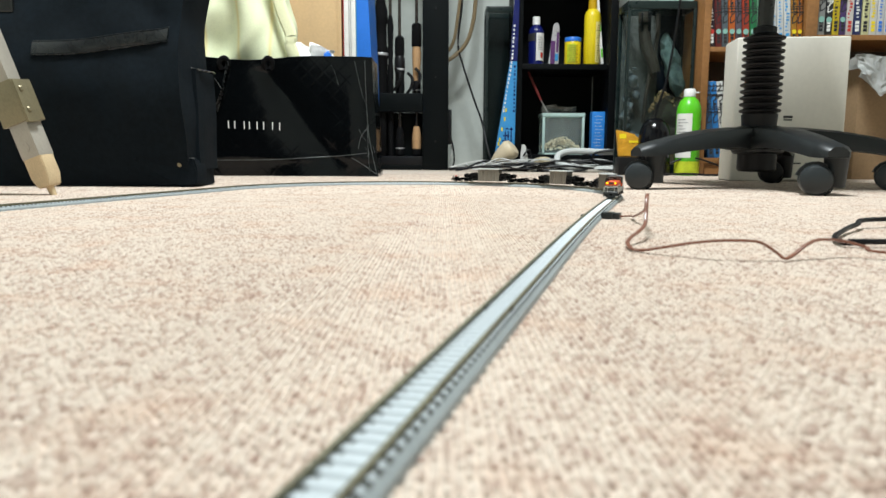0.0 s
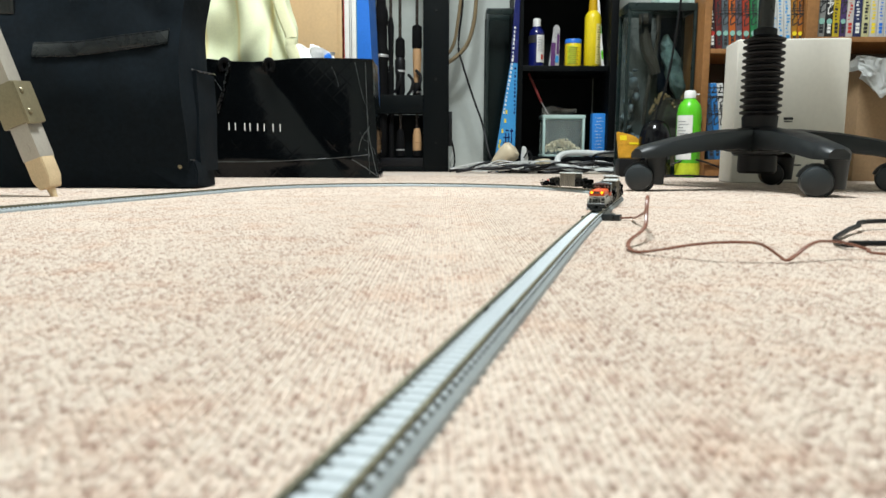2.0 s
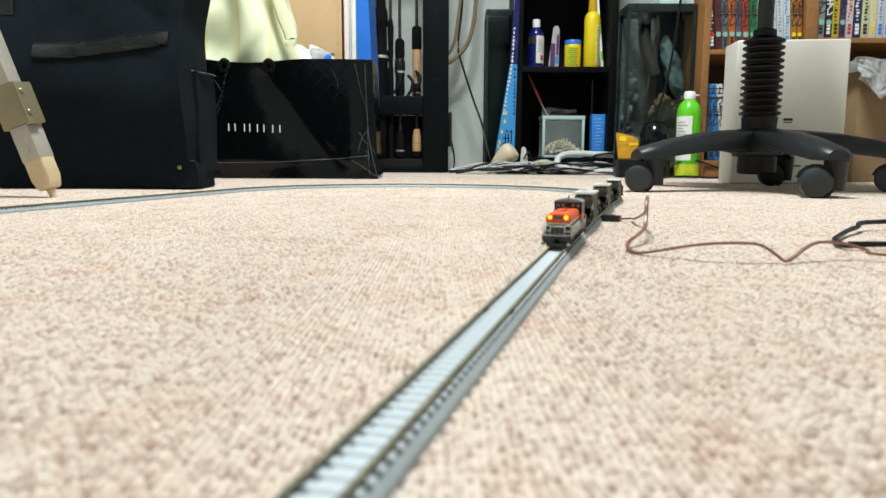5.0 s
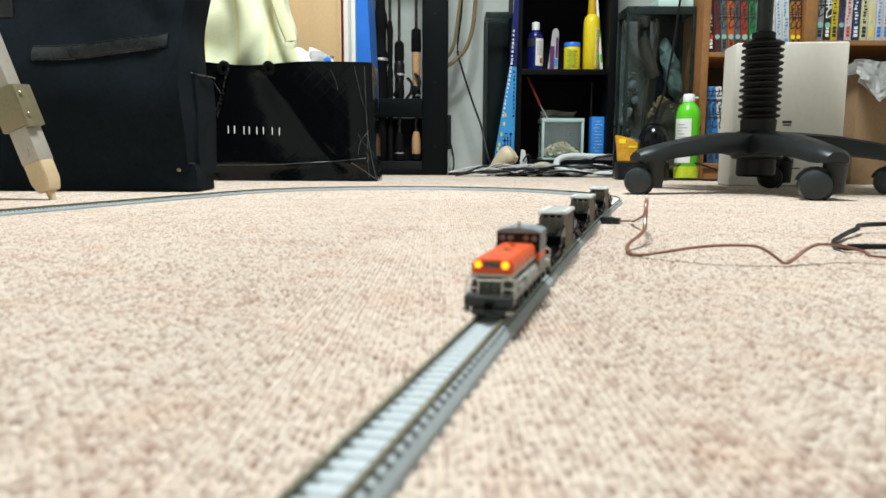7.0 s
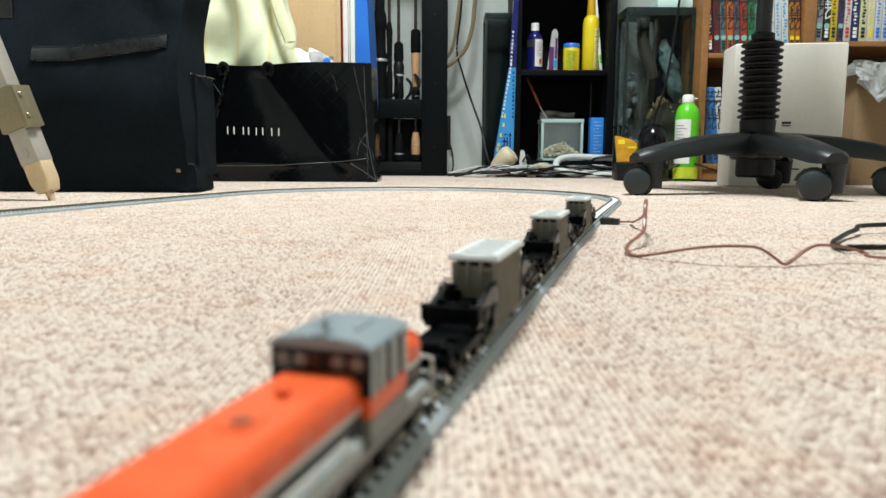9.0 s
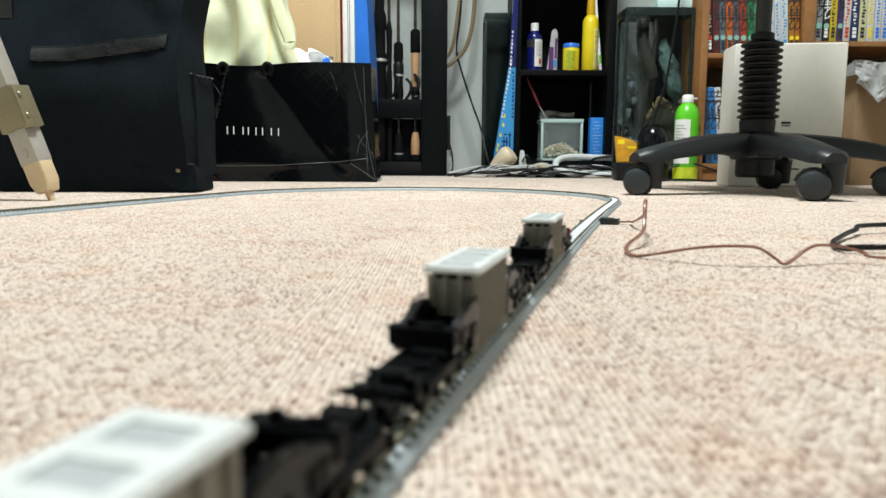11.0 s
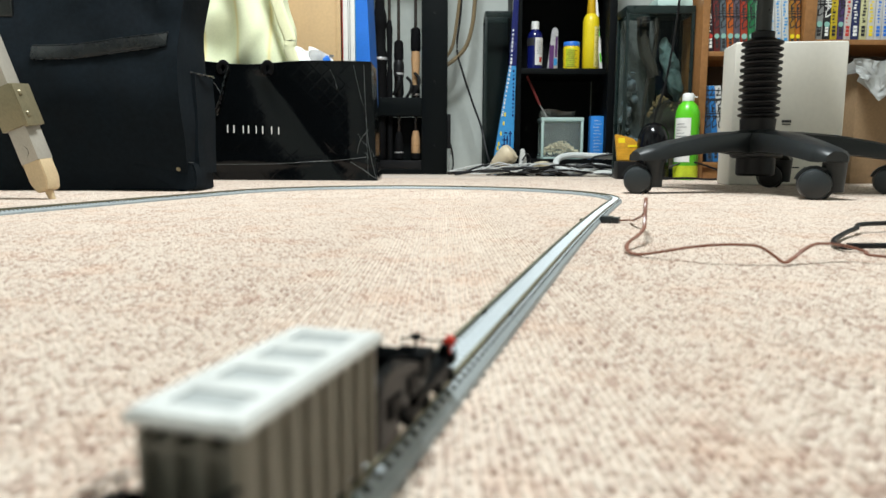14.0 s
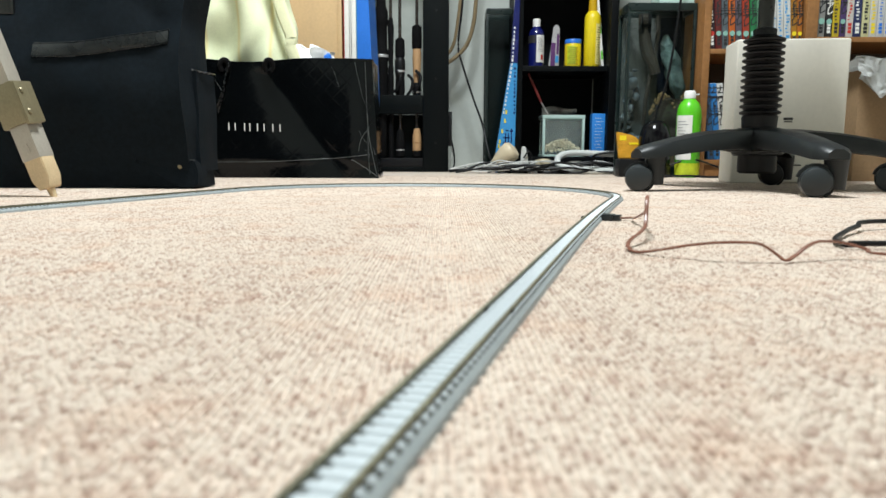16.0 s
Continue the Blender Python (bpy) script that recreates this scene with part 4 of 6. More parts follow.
def make_paper_bag():
    root = thing("paper_shopping_bag", pose(-0.385, 1.79, 0), "glossy black quilted paper shopping bag standing on carpet", "shopping bag")

    def cut(x, y, z):
        k = z / 0.3
        sag = 0.006 * math.sin(x * 14) * k
        return (x * (1 - 0.035 * k) - 0.006 * k, y + 0.012 * math.sin(x * 9 + 1) * k, max(0.0, z + sag))
    bm = bm_new()
    add_soft(bm, -0.225, 0.218, 0.0, 0.15, 0.0, 0.297, 30, 0.004, 8, cut)
    for v in bm.verts:
        p = v.co
        if p.x > 0.16 and p.y < 0.03:
            p.y += 0.02 * math.sin((p.z - 0.02) * 11) * (p.x - 0.16) / 0.05
        if p.y < 0.03:
            # the front panel: slack between the folds, dented by the base fold and along one slanting buckle
            p.y += 0.006 * math.sin(p.x * 17 + p.z * 6) * math.sin(p.z * 10.5)
            p.y += 0.007 * math.exp(-((p.x - 0.02 - 0.75 * (0.15 - p.z)) / 0.03) ** 2) * (1 if 0.03 < p.z < 0.27 else 0.3)
            p.y -= 0.003 * math.exp(-((p.z - 0.048) / 0.010) ** 2)
    tree = BVHTree.FromBMesh(bm)

    def on_front(p, proud=0.0004):
        hit = tree.ray_cast(Vector((p[0], -0.3, p[2])), Vector((0, 1, 0)))[0]
        return Vector((p[0], hit.y - proud if hit else p[1], p[2]))
    part("bag_body", bm, BLACK_GLOSS, root)
    bm = bm_new()
    for line in ([(0.216, -0.001, 0.005), (0.205, 0.008, 0.05), (0.192, 0.012, 0.13), (0.186, 0.006, 0.29)],
                 [(-0.2, -0.005, 0.040), (-0.05, -0.005, 0.042), (0.05, -0.003, 0.048), (0.12, -0.003, 0.052), (0.19, 0.006, 0.060)], [(0.214, 0.0, 0.006), (0.18, -0.002, 0.03), (0.15, -0.003, 0.048)],
                 [(0.196, 0.006, 0.13), (0.175, 0.004, 0.10), (0.168, 0.004, 0.07)], [(-0.19, -0.004, 0.245), (-0.172, -0.006, 0.21), (-0.185, -0.005, 0.16)]):
        add_tube(bm, [on_front(p) for p in smooth_line(line, 6)], 0.0006, 6)
    for line in ([(0.160, 0, 0.29), (0.178, 0, 0.21), (0.190, 0, 0.17), (0.192, 0, 0.09), (0.196, 0, 0.01)], [(0.192, 0, 0.09), (0.205, 0, 0.075), (0.210, 0, 0.06)],
                 [(0.183, 0, 0.075), (0.196, 0, 0.06), (0.190, 0, 0.05)], [(0.170, 0, 0.12), (0.180, 0, 0.10), (0.192, 0, 0.09)], [(0.10, 0, 0.28), (0.112, 0, 0.255), (0.118, 0, 0.23)]):
        add_tube(bm, [on_front(p) for p in smooth_line(line, 6)], 0.0004, 6)
    # creases coloured paler than the paper, painting in the glint along each fold
    part("crease", bm, mat("crease_glint", (0.09, 0.095, 0.095), 0.3, spec=0.6, var=0.5, scale=60), root)
    # brand lettering as plain bars
    rows = []
    for x in (-0.1586, -0.1427, -0.1194, -0.1063, -0.0874, -0.0714, -0.0496, -0.0322):
        y = on_front((x, 0, 0.128)).y
        rows.append((x - 0.0011, x + 0.0011, y - 0.0012, y + 0.004, 0.1185 - 0.03 * (x + 0.1), 0.1375 - 0.03 * (x + 0.1)))
    bars(root, "printing", PAPER, rows, "small white print")
    for x in (-0.163, -0.052):
        bm = bm_new()
        add_tube(bm, smooth_line([(x - 0.008, -0.004, 0.266), (x - 0.012, -0.010, 0.282), (x - 0.003, -0.011, 0.293), (x + 0.007, -0.009, 0.289), (x + 0.008, -0.006, 0.276), (x + 0.002, -0.006, 0.266)], 5), 0.0065, 8)
        part("handle_knot", bm, FOAM, root, "black cord handle knot")
    bm = bm_new()
    add_tube(bm, smooth_line([(-0.150, -0.014, 0.285), (-0.160, -0.018, 0.25), (-0.168, -0.020, 0.21), (-0.186, -0.018, 0.165)], 5), 0.009, 8, 0.25)
    part("ribbon_handle", bm, BLACK_LEATHER, root, "black ribbon handle hanging down")
    return root


make_paper_bag()


def make_cloth():
    def fold(x, y, z):
        k = (z - 0.26) / 0.4
        return (x - 0.02 * k + 0.010 * math.sin(z * 21 + x * 8), y + 0.018 * math.sin(x * 34 + z * 12) + 0.010 * abs(math.sin(x * 21 - z * 17)) + 0.007 * math.sin(x * 83 - z * 14) + 0.012 * math.sin(z * 34 + x * 30) * max(0.0, -x) / 0.12, z)
    bm = bm_new()
    add_soft(bm, -0.150, 0.095, 0.0, 0.05, 0.24, 0.66, 34, 0.010, 13, fold)
    root = thing("pale_yellow_cloth", pose(-0.492, 1.855, 0), "pale yellow striped cotton cloth stuffed in shopping bag", "cloth")
    part("folded_cloth", bm, YELLOW_CLOTH, root)
    bm = bm_new()
    pts = smooth_line([(0.048, -0.024, 0.62), (0.058, -0.024, 0.50), (0.080, -0.024, 0.415), (0.100, -0.024, 0.36), (0.098, -0.024, 0.335), (0.112, -0.022, 0.29), (0.112, -0.018, 0.25)], 8)
    add_tube(bm, pts, 0.0155, 8)
    for v in bm.verts:
        v.co.y = -0.022 + (v.co.y + 0.022) * 0.45
    part("hem", bm, HEM_CLOTH, root, "pale yellow folded hem")
    return root


make_cloth()
bm = bm_new()
add_soft(bm, -0.055, 0.050, -0.02, 0.04, 0.26, 0.340, 16, 0.026, 30, lambda x, y, z: (x, y, z - 0.018 * (x + 0.055) / 0.11), 0.35)
solid("crumpled_tissue", bm, TISSUE, "crumpled white tissue in the shopping bag", "tissue", m=pose(-0.335, 1.865, 0))
bm = bm_new()
add_soft(bm, -0.009, 0.010, -0.015, 0.015, 0.27, 0.316, 5, 0.006, 40, None, 0.3)
solid("blue_wrapper", bm, BLUE, "small blue plastic wrapper in the shopping bag", "wrapper", m=pose(-0.298, 1.850, 0))

# ---- box, folders and rod rack by the back wall ----
root = thing("cardboard_box", pose(-0.40, 2.05, 0), "plain tan cardboard box standing against folders", "cardboard box")
box_part("box_wall", root, CARDBOARD, -0.16, 0.104, 0.0, 0.24, 0.0, 0.66, 0.002)
box_part("edge_flap", root, CARDBOARD, 0.096, 0.108, -0.004, 0.0, 0.0, 0.655, 0.001)
for i, (x, w, h, material, word) in enumerate(((-0.283, 0.0016, 0.62, RED, "thin red"), (-0.2805, 0.0135, 0.64, PAPER, "white"), (-0.2655, 0.004, 0.63, WIRE_WHITE, "pale grey"),
                                                (-0.260, 0.013, 0.66, PAPER, "white"), (-0.2455, 0.002, 0.60, SKY_BLUE, "thin pale blue"))):
    bm = bm_new()
    add_box(bm, 0, w, 0, 0.21, 0, h, 0.0008)
    if i in (1, 3):
        for k in range(7):
            add_box(bm, 0.002, w - 0.002, -0.0006, 0.0, 0.33 + k * 0.04, 0.345 + k * 0.04)
    solid("folder", bm, material, f"{word} paper folder standing upright", "folder", "folders beside the box", m=pose(x - 0.006, 2.06, 0))
bm = bm_new()
add_prism(bm, [(0, 0), (0.044, 0), (0.042, 0.31), (0.026, 0.66), (0.0, 0.66)], "y", 0, 0.22, 0.0012)
solid("blue_folder", bm, BLUE, "bright blue plastic document folder standing upright", "folder", "folders beside the box", m=pose(-0.250, 2.06, 0))


def make_rack():
    root = thing("rod_rack", pose(0, 2.46, 0), "black painted rack holding fishing rods upright", "rod rack")
    for n, x0, x1, y0, y1, z0, z1 in (("post", -0.073, 0.017, 0.0, 0.10, 0, 0.95), ("side_post", -0.268, -0.243, 0.0, 0.10, 0, 0.95), ("crossbar", -0.243, -0.073, 0.0, 0.075, 0.202, 0.265),
                                      ("base_bar", -0.243, -0.073, 0.0, 0.10, 0.0, 0.018), ("back_plate", -0.226, -0.073, 0.085, 0.092, 0.018, 0.202), ("top_bar", -0.243, -0.073, 0.0, 0.1, 0.90, 0.95)):
        box_part(n, root, BLACK_METAL, x0, x1, y0, y1, z0, z1, 0.003)
    box_part("base_tray", root, BLACK_PLASTIC, -0.243, -0.073, 0.0, 0.085, 0.018, 0.048, 0.003)
    for z in (0.10, 0.32, 0.55):
        bm = bm_new()
        add_cyl(bm, (-0.028, -0.0005, z), (-0.028, -0.003, z), 0.004, seg=12)
        part("bolt_head", bm, BLACK_PLASTIC, root)
    return root


make_rack()


def make_rod(x, pieces, word):
    """pieces: name, material, list of (radius, height)."""
    root = thing("fishing_rod", pose(x, 2.497, 0.048), f"{word} standing in a black rack", "fishing rod", "rods in the rack")
    for name, material, prof in pieces:
        bm = bm_new()
        add_lathe(bm, [(r * 1.12, z - 0.048) for r, z in prof], None, 14)
        part(name, bm, material, root)
    return root


# the thick one in a soft sleeve
make_rod(-0.219, [("butt", FOAM, [(0.012, 0.048), (0.017, 0.056), (0.017, 0.20)]), ("sleeve", FOAM, [(0.017, 0.20), (0.021, 0.265), (0.020, 0.38), (0.022, 0.385), (0.022, 0.42), (0.018, 0.43), (0.018, 0.50), (0.022, 0.51), (0.021, 0.55), (0.015, 0.57), (0.0145, 0.9)]),
                  ("clasp", SILVER, [(0.0220, 0.395), (0.0226, 0.397), (0.0226, 0.402), (0.0220, 0.404)])], "black sleeved fishing rod")
make_rod(-0.186, [("butt", FOAM, [(0.008, 0.048), (0.009, 0.26)]), ("grip", FOAM, [(0.009, 0.26), (0.009, 0.36), (0.007, 0.37), (0.010, 0.50), (0.006, 0.53)]), ("blank", ROD, [(0.005, 0.53), (0.004, 0.9)])], "slim black fishing rod")
make_rod(-0.154, [("butt_cap", FOAM, [(0.010, 0.048), (0.014, 0.054), (0.014, 0.074)]), ("ring", SILVER, [(0.0142, 0.074), (0.0142, 0.078)]), ("rear_grip", FOAM, [(0.013, 0.078), (0.014, 0.10), (0.010, 0.14), (0.005, 0.15)]),
                  ("blank", ROD, [(0.0055, 0.15), (0.005, 0.5), (0.004, 0.9)]), ("reel_seat", BLACK_PLASTIC, [(0.012, 0.262), (0.016, 0.28), (0.014, 0.33), (0.0165, 0.35), (0.0165, 0.385), (0.011, 0.40)]),
                  ("seat_ring", SILVER, [(0.0168, 0.345), (0.0172, 0.348), (0.0168, 0.352)]), ("fore_grip", FOAM, [(0.014, 0.395), (0.0155, 0.41), (0.0145, 0.455), (0.008, 0.463)])], "dark fishing rod with black foam grip")
make_rod(-0.095, [("butt_cap", FOAM, [(0.009, 0.048), (0.014, 0.054), (0.014, 0.074)]), ("rear_grip", CORK, [(0.0135, 0.074), (0.0142, 0.098), (0.0130, 0.099), (0.0130, 0.101), (0.0142, 0.102), (0.0135, 0.125), (0.009, 0.152)]),
                  ("blank", ROD, [(0.005, 0.152), (0.005, 0.5), (0.004, 0.9)]), ("reel_seat", BLACK_PLASTIC, [(0.012, 0.262), (0.015, 0.28), (0.012, 0.31)]),
                  ("seat_ring", SILVER, [(0.0152, 0.274), (0.0156, 0.277), (0.0152, 0.281)]), ("fore_grip", CORK, [(0.010, 0.30), (0.0125, 0.36), (0.0140, 0.40), (0.0125, 0.425)]),
                  ("foam_grip", FOAM, [(0.0125, 0.425), (0.0155, 0.43), (0.0150, 0.50), (0.010, 0.505)])], "fishing rod with cork handle")
for x, z in ((-0.125, 0.285), (-0.168, 0.30), (-0.098, 0.300)):
    bm = bm_new()
    add_tube(bm, smooth_line([(x, 2.478, z + 0.05), (x + 0.016, 2.468, z + 0.03), (x + 0.012, 2.466, z), (x - 0.006, 2.474, z - 0.025)], 5), 0.0055, 8)
    solid("fishing_reel_foot", bm, BLACK_PLASTIC, "black reel foot clipped on a fishing rod", "reel part", "reel feet on the rods")

# hoses and cord on the white wall
for pts, r, material, name, label in (
        ([(0.128, 2.62, 0.80), (0.116, 2.62, 0.62), (0.106, 2.62, 0.53), (0.080, 2.62, 0.455), (0.022, 2.62, 0.40), (-0.03, 2.62, 0.385)], 0.0075, HOSE_TAN, "air_hose", "tan plastic hose looping down the wall"),
        ([(0.078, 2.62, 0.80), (0.052, 2.62, 0.56), (0.030, 2.62, 0.45), (-0.02, 2.62, 0.40)], 0.0060, HOSE_TAN, "air_hose", "tan plastic hose looping down the wall"),
        ([(0.072, 2.62, 0.80), (0.066, 2.62, 0.60), (0.052, 2.62, 0.46), (0.070, 2.61, 0.38), (0.110, 2.60, 0.26), (0.142, 2.58, 0.17), (0.165, 2.52, 0.06), (0.190, 2.44, 0.004)], 0.0038, WIRE_BLACK, "power_cable", "black power cord hanging down the wall"),
        ([(0.020, 2.565, 0.14), (0.036, 2.57, 0.08), (0.040, 2.57, 0.03), (0.03, 2.50, 0.004)], 0.003, WIRE_BLACK, "power_cable", "black power cord by the rack post"),
        ([(0.020, 2.60, 0.12), (0.032, 2.58, 0.07), (0.024, 2.55, 0.02), (0.06, 2.47, 0.004)], 0.0022, WIRE_WHITE, "thin_cable", "thin white cord by the rack post")):
    bm = bm_new()
    add_tube(bm, smooth_line(pts, 8), r, 8)
    solid(name, bm, material, label, "hose" if "hose" in name else "cord")
bm = bm_new()
add_box(bm, 0.0, 0.012, 0.0, 0.05, 0.09, 0.21, 0.003)
solid("wall_socket_box", bm, BLACK_PLASTIC, "flat black box fixed to the rack post", "socket box", m=pose(0.017, 2.47, 0))


# ---- tank leaning by the wall, blue packet ----
def make_tank(name, x0, x1, y0, y1, z1, label):
    root = thing(name, pose(x0, y0, 0), label, "fish tank", "fish tanks")
    w, d, t = x1 - x0, y1 - y0, 0.009
    for zz, h in ((0.0, 0.030), (z1 - 0.022, 0.022)):
        for n, a in (("front_rim", (0, w, 0, t)), ("back_rim", (0, w, d - t, d)), ("side_rim", (0, t, t, d - t)), ("side_rim", (w - t, w, t, d - t))):
            box_part(n, root, TANK_FRAME, *a, zz, zz + h, 0.0015)
    for a, b in ((0, 0), (w - t, 0), (0, d - t), (w - t, d - t)):
        box_part("corner_strip", root, TANK_FRAME, a, a + t, b, b + t, 0.030, z1 - 0.022, 0.0015)
    box_part("front_pane", root, TANK_GLASS, t, w - t, 0.003, 0.007, 0.030, z1 - 0.022)
    box_part("side_pane", root, TANK_GLASS, 0.003, 0.007, t, d - t, 0.030, z1 - 0.022)
    box_part("back_panel", root, TEAL_DARK, t, w - t, d - 0.008, d - 0.003, 0.030, z1 - 0.022, 0, "dark teal back sheet")
    box_part("tank_floor", root, TEAL_DARK, t, w - t, t, d - t, 0.004, 0.03)
    return root


make_tank("small_fish_tank", 0.153, 0.262, 2.60, 2.72, 0.585, "tall narrow empty glass tank with black frame")
tank = make_tank("fish_tank", 0.522, 0.718, 2.04, 2.15, 0.490, "tall glass fish tank with dark driftwood and rocks")
bm = bm_new()
add_soft(bm, 0.012, 0.184, 0.014, 0.096, 0.03, 0.10, 12, 0.006, 30)
part("gravel_bed", bm, GRAVEL, tank, "brown gravel bed")
box_part("grey_sheet", tank, mat("grey_tank_sheet", (0.085, 0.09, 0.082), 0.8, var=0.5, scale=10), 0.010, 0.118, 0.098, 0.1015, 0.06, 0.466, 0, "mottled grey sheet at the back")
# added navy sheet paints the dark reflection on the right of the glass
box_part("reflection_sheet", tank, mat("navy_reflection_sheet", (0.006, 0.010, 0.017), 0.5, spec=0.2, var=0.6, scale=25), 0.118, 0.186, 0.098, 0.1015, 0.06, 0.466, 0, "dark navy sheet standing for a reflection in the glass")
for pts, r, word in (([(0.060, 0.05, 0.466), (0.062, 0.05, 0.42), (0.070, 0.05, 0.37), (0.088, 0.05, 0.33), (0.098, 0.055, 0.30)], 0.017, "dark filter hose hanging in the tank"),
                     ([(0.105, 0.06, 0.466), (0.104, 0.06, 0.41), (0.098, 0.06, 0.36), (0.080, 0.06, 0.25), (0.072, 0.06, 0.15)], 0.006, "dark airline hanging in the tank")):
    bm = bm_new()
    add_tube(bm, smooth_line(pts, 6), r, 10)
    part("hose", bm, DRIFT, tank, word)
box_part("filter_box", tank, BLACK_PLASTIC, 0.048, 0.078, 0.035, 0.065, 0.41, 0.466, 0.004, "black filter head")
bm = bm_new()
bmesh.ops.create_icosphere(bm, subdivisions=4, radius=0.5)
for v in bm.verts:
    v.co = Vector((v.co.x * 0.05, v.co.y * 0.04, v.co.z * 0.19))
    v.co += noise.noise_vector(v.co * 45) * 0.010
    v.co = Vector((0.150 - 0.28 * v.co.z + v.co.x, 0.055 + v.co.y, 0.315 + v.co.z))
part("tall_rock", bm, mat("mossy_blue_rock", (0.10, 0.15, 0.14), 0.7, var=0.7, scale=45, bump=0.7, bscale=90), tank, "pale blue-green mossy rock")
random.seed(5)
for k in range(13):
    bm = bm_new()
    bmesh.ops.create_icosphere(bm, subdivisions=2, radius=random.uniform(0.008, 0.019))
    for v in bm.verts:
        v.co += noise.noise_vector(v.co * 30 + Vector((k, 0, 0))) * 0.012
    rock = part("rock", bm, ROCK, tank)
    rock.location = (random.uniform(0.020, 0.052), random.uniform(0.04, 0.08), 0.085 + k * 0.019 + random.uniform(-0.004, 0.004))
bm = bm_new()
add_soft(bm, 0.070, 0.185, 0.03, 0.085, 0.05, 0.228, 14, 0.014, 22, lambda x, y, z: (x, y, z - 0.10 * max(0.0, 0.125 - x) / 0.05 if z > 0.12 else z), 0.2)
part("dark_hill", bm, DRIFT, tank, "dark mossy mound")
bm = bm_new()
for k in range(150):
    x = random.uniform(0.085, 0.182)
    z = 0.224 + 0.016 * math.sin(x * 70) + random.uniform(-0.010, 0.012) - 0.9 * max(0.0, 0.125 - x)
    bmesh.ops.create_icosphere(bm, subdivisions=1, radius=random.uniform(0.0018, 0.0042), matrix=pose(x, random.uniform(0.03, 0.06), z))
tagged(part("gravel_ledge", bm, mat("golden_gravel", (0.30, 0.20, 0.09), 0.7, var=0.6, scale=300), tank, "speckled golden gravel on the mound", smooth=False), kind="stuff")
box_part("light_hood", tank, BOX_TINT, 0.09, 0.19, 0.01, 0.10, 0.490, 0.515, 0.003, "pale teal lamp hood on the tank")
bm = bm_new()
add_box(bm, 0, 0.090, 0, 0.05, 0, 0.052, 0.006, 2)
solid("power_adaptor", bm, BLACK_PLASTIC, "black power adaptor block lying on the carpet", "adaptor", m=pose(0.498, 1.985, 0))
bm = bm_new()
add_prism(bm, [(0.0, 0.0), (0.078, 0.0), (0.074, 0.040), (0.045, 0.066), (0.010, 0.075), (-0.006, 0.078)], "y", 0, 0.012, 0.002)
pk = thing("yellow_packet", pose(0.504, 2.012, 0.0525, -10), "crumpled orange and yellow food packet leaning on tank", "packet")
part("packet_body", bm, mat("orange_packet", (0.55, 0.27, 0.02), 0.35, var=0.3, scale=40, bump=0.5, bscale=60), pk)
bars(pk, "printing", YELLOW, [(0.003, 0.022, -0.001, 0.0, 0.052, 0.066), (0.03, 0.062, -0.001, 0.0, 0.040, 0.046)])

root = thing("blue_packet_roll", pose(0.212, 2.44, 0.0), "long blue printed packet leaning against black shelf", "packet")
bm = bm_new()
add_prism(bm, [(-0.033, 0.0), (0.033, 0.0), (0.0345, 0.07), (0.0385, 0.366), (0.044, 0.64), (0.030, 0.64), (0.0145, 0.366), (-0.031, 0.07)], "y", -0.012, 0.012, 0.003)
part("packet_body", bm, SKY_BLUE, root)
bm = bm_new()
add_prism(bm, [(0.0140, 0.370), (0.0390, 0.370), (0.0445, 0.645), (0.0295, 0.645)], "y", -0.0132, 0.0128, 0.001)
part("dark_end", bm, DEEP_BLUE, root, "dark navy upper half")
rows_w, rows_y, rows_k = [], [], []
random.seed(8)
for k in range(22):
    z = 0.20 + k * 0.0135
    left = -0.031 + (z - 0.07) * 0.1537 if z < 0.366 else 0.0145 + (z - 0.366) * 0.0566
    rows_w.append((left + 0.003, left + random.uniform(0.0075, 0.0095), -0.0140, -0.0118, z, z + random.uniform(0.004, 0.010)))
    if z < 0.36:
        rows_k.append((0.027 + random.uniform(0, 0.002), 0.033, -0.0132, -0.0118, z, z + random.uniform(0.004, 0.009)))
for k, (x, z) in enumerate(((-0.020, 0.10), (-0.013, 0.135), (-0.004, 0.17), (0.000, 0.20), (-0.024, 0.085))):
    rows_y.append((x, x + 0.006, -0.0132, -0.0118, z, z + 0.013))
for x, z, w, h in ((-0.008, 0.10, 0.018, 0.004), (0.000, 0.085, 0.004, 0.05), (-0.006, 0.118, 0.022, 0.004), (0.010, 0.09, 0.004, 0.045), (0.020, 0.10, 0.004, 0.05), (0.016, 0.14, 0.012, 0.004), (0.002, 0.142, 0.010, 0.004)):
    rows_k.append((x, x + w, -0.0132, -0.0118, z, z + h))
bars(root, "printing", PAPER, rows_w, "pale print")
bars(root, "printing", YELLOW, rows_y, "yellow print")
bars(root, "printing", DEEP_BLUE, rows_k, "navy print")
bm = bm_new()
add_lathe(bm, [(0.012, 0), (0.016, 0.003), (0.026, 0.028), (0.0265, 0.031), (0.033, 0.052), (0.0335, 0.055), (0.037, 0.075), (0.037, 0.088), (0.030, 0.10), (0.01, 0.105)], pose(0.168, 2.37, 0.022, 0, 50, -20) @ Matrix.Scale(0.92, 4), 24)
solid("cream_plastic_cone", bm, CREAM, "cream plastic cone lying among cables", "plastic cone")


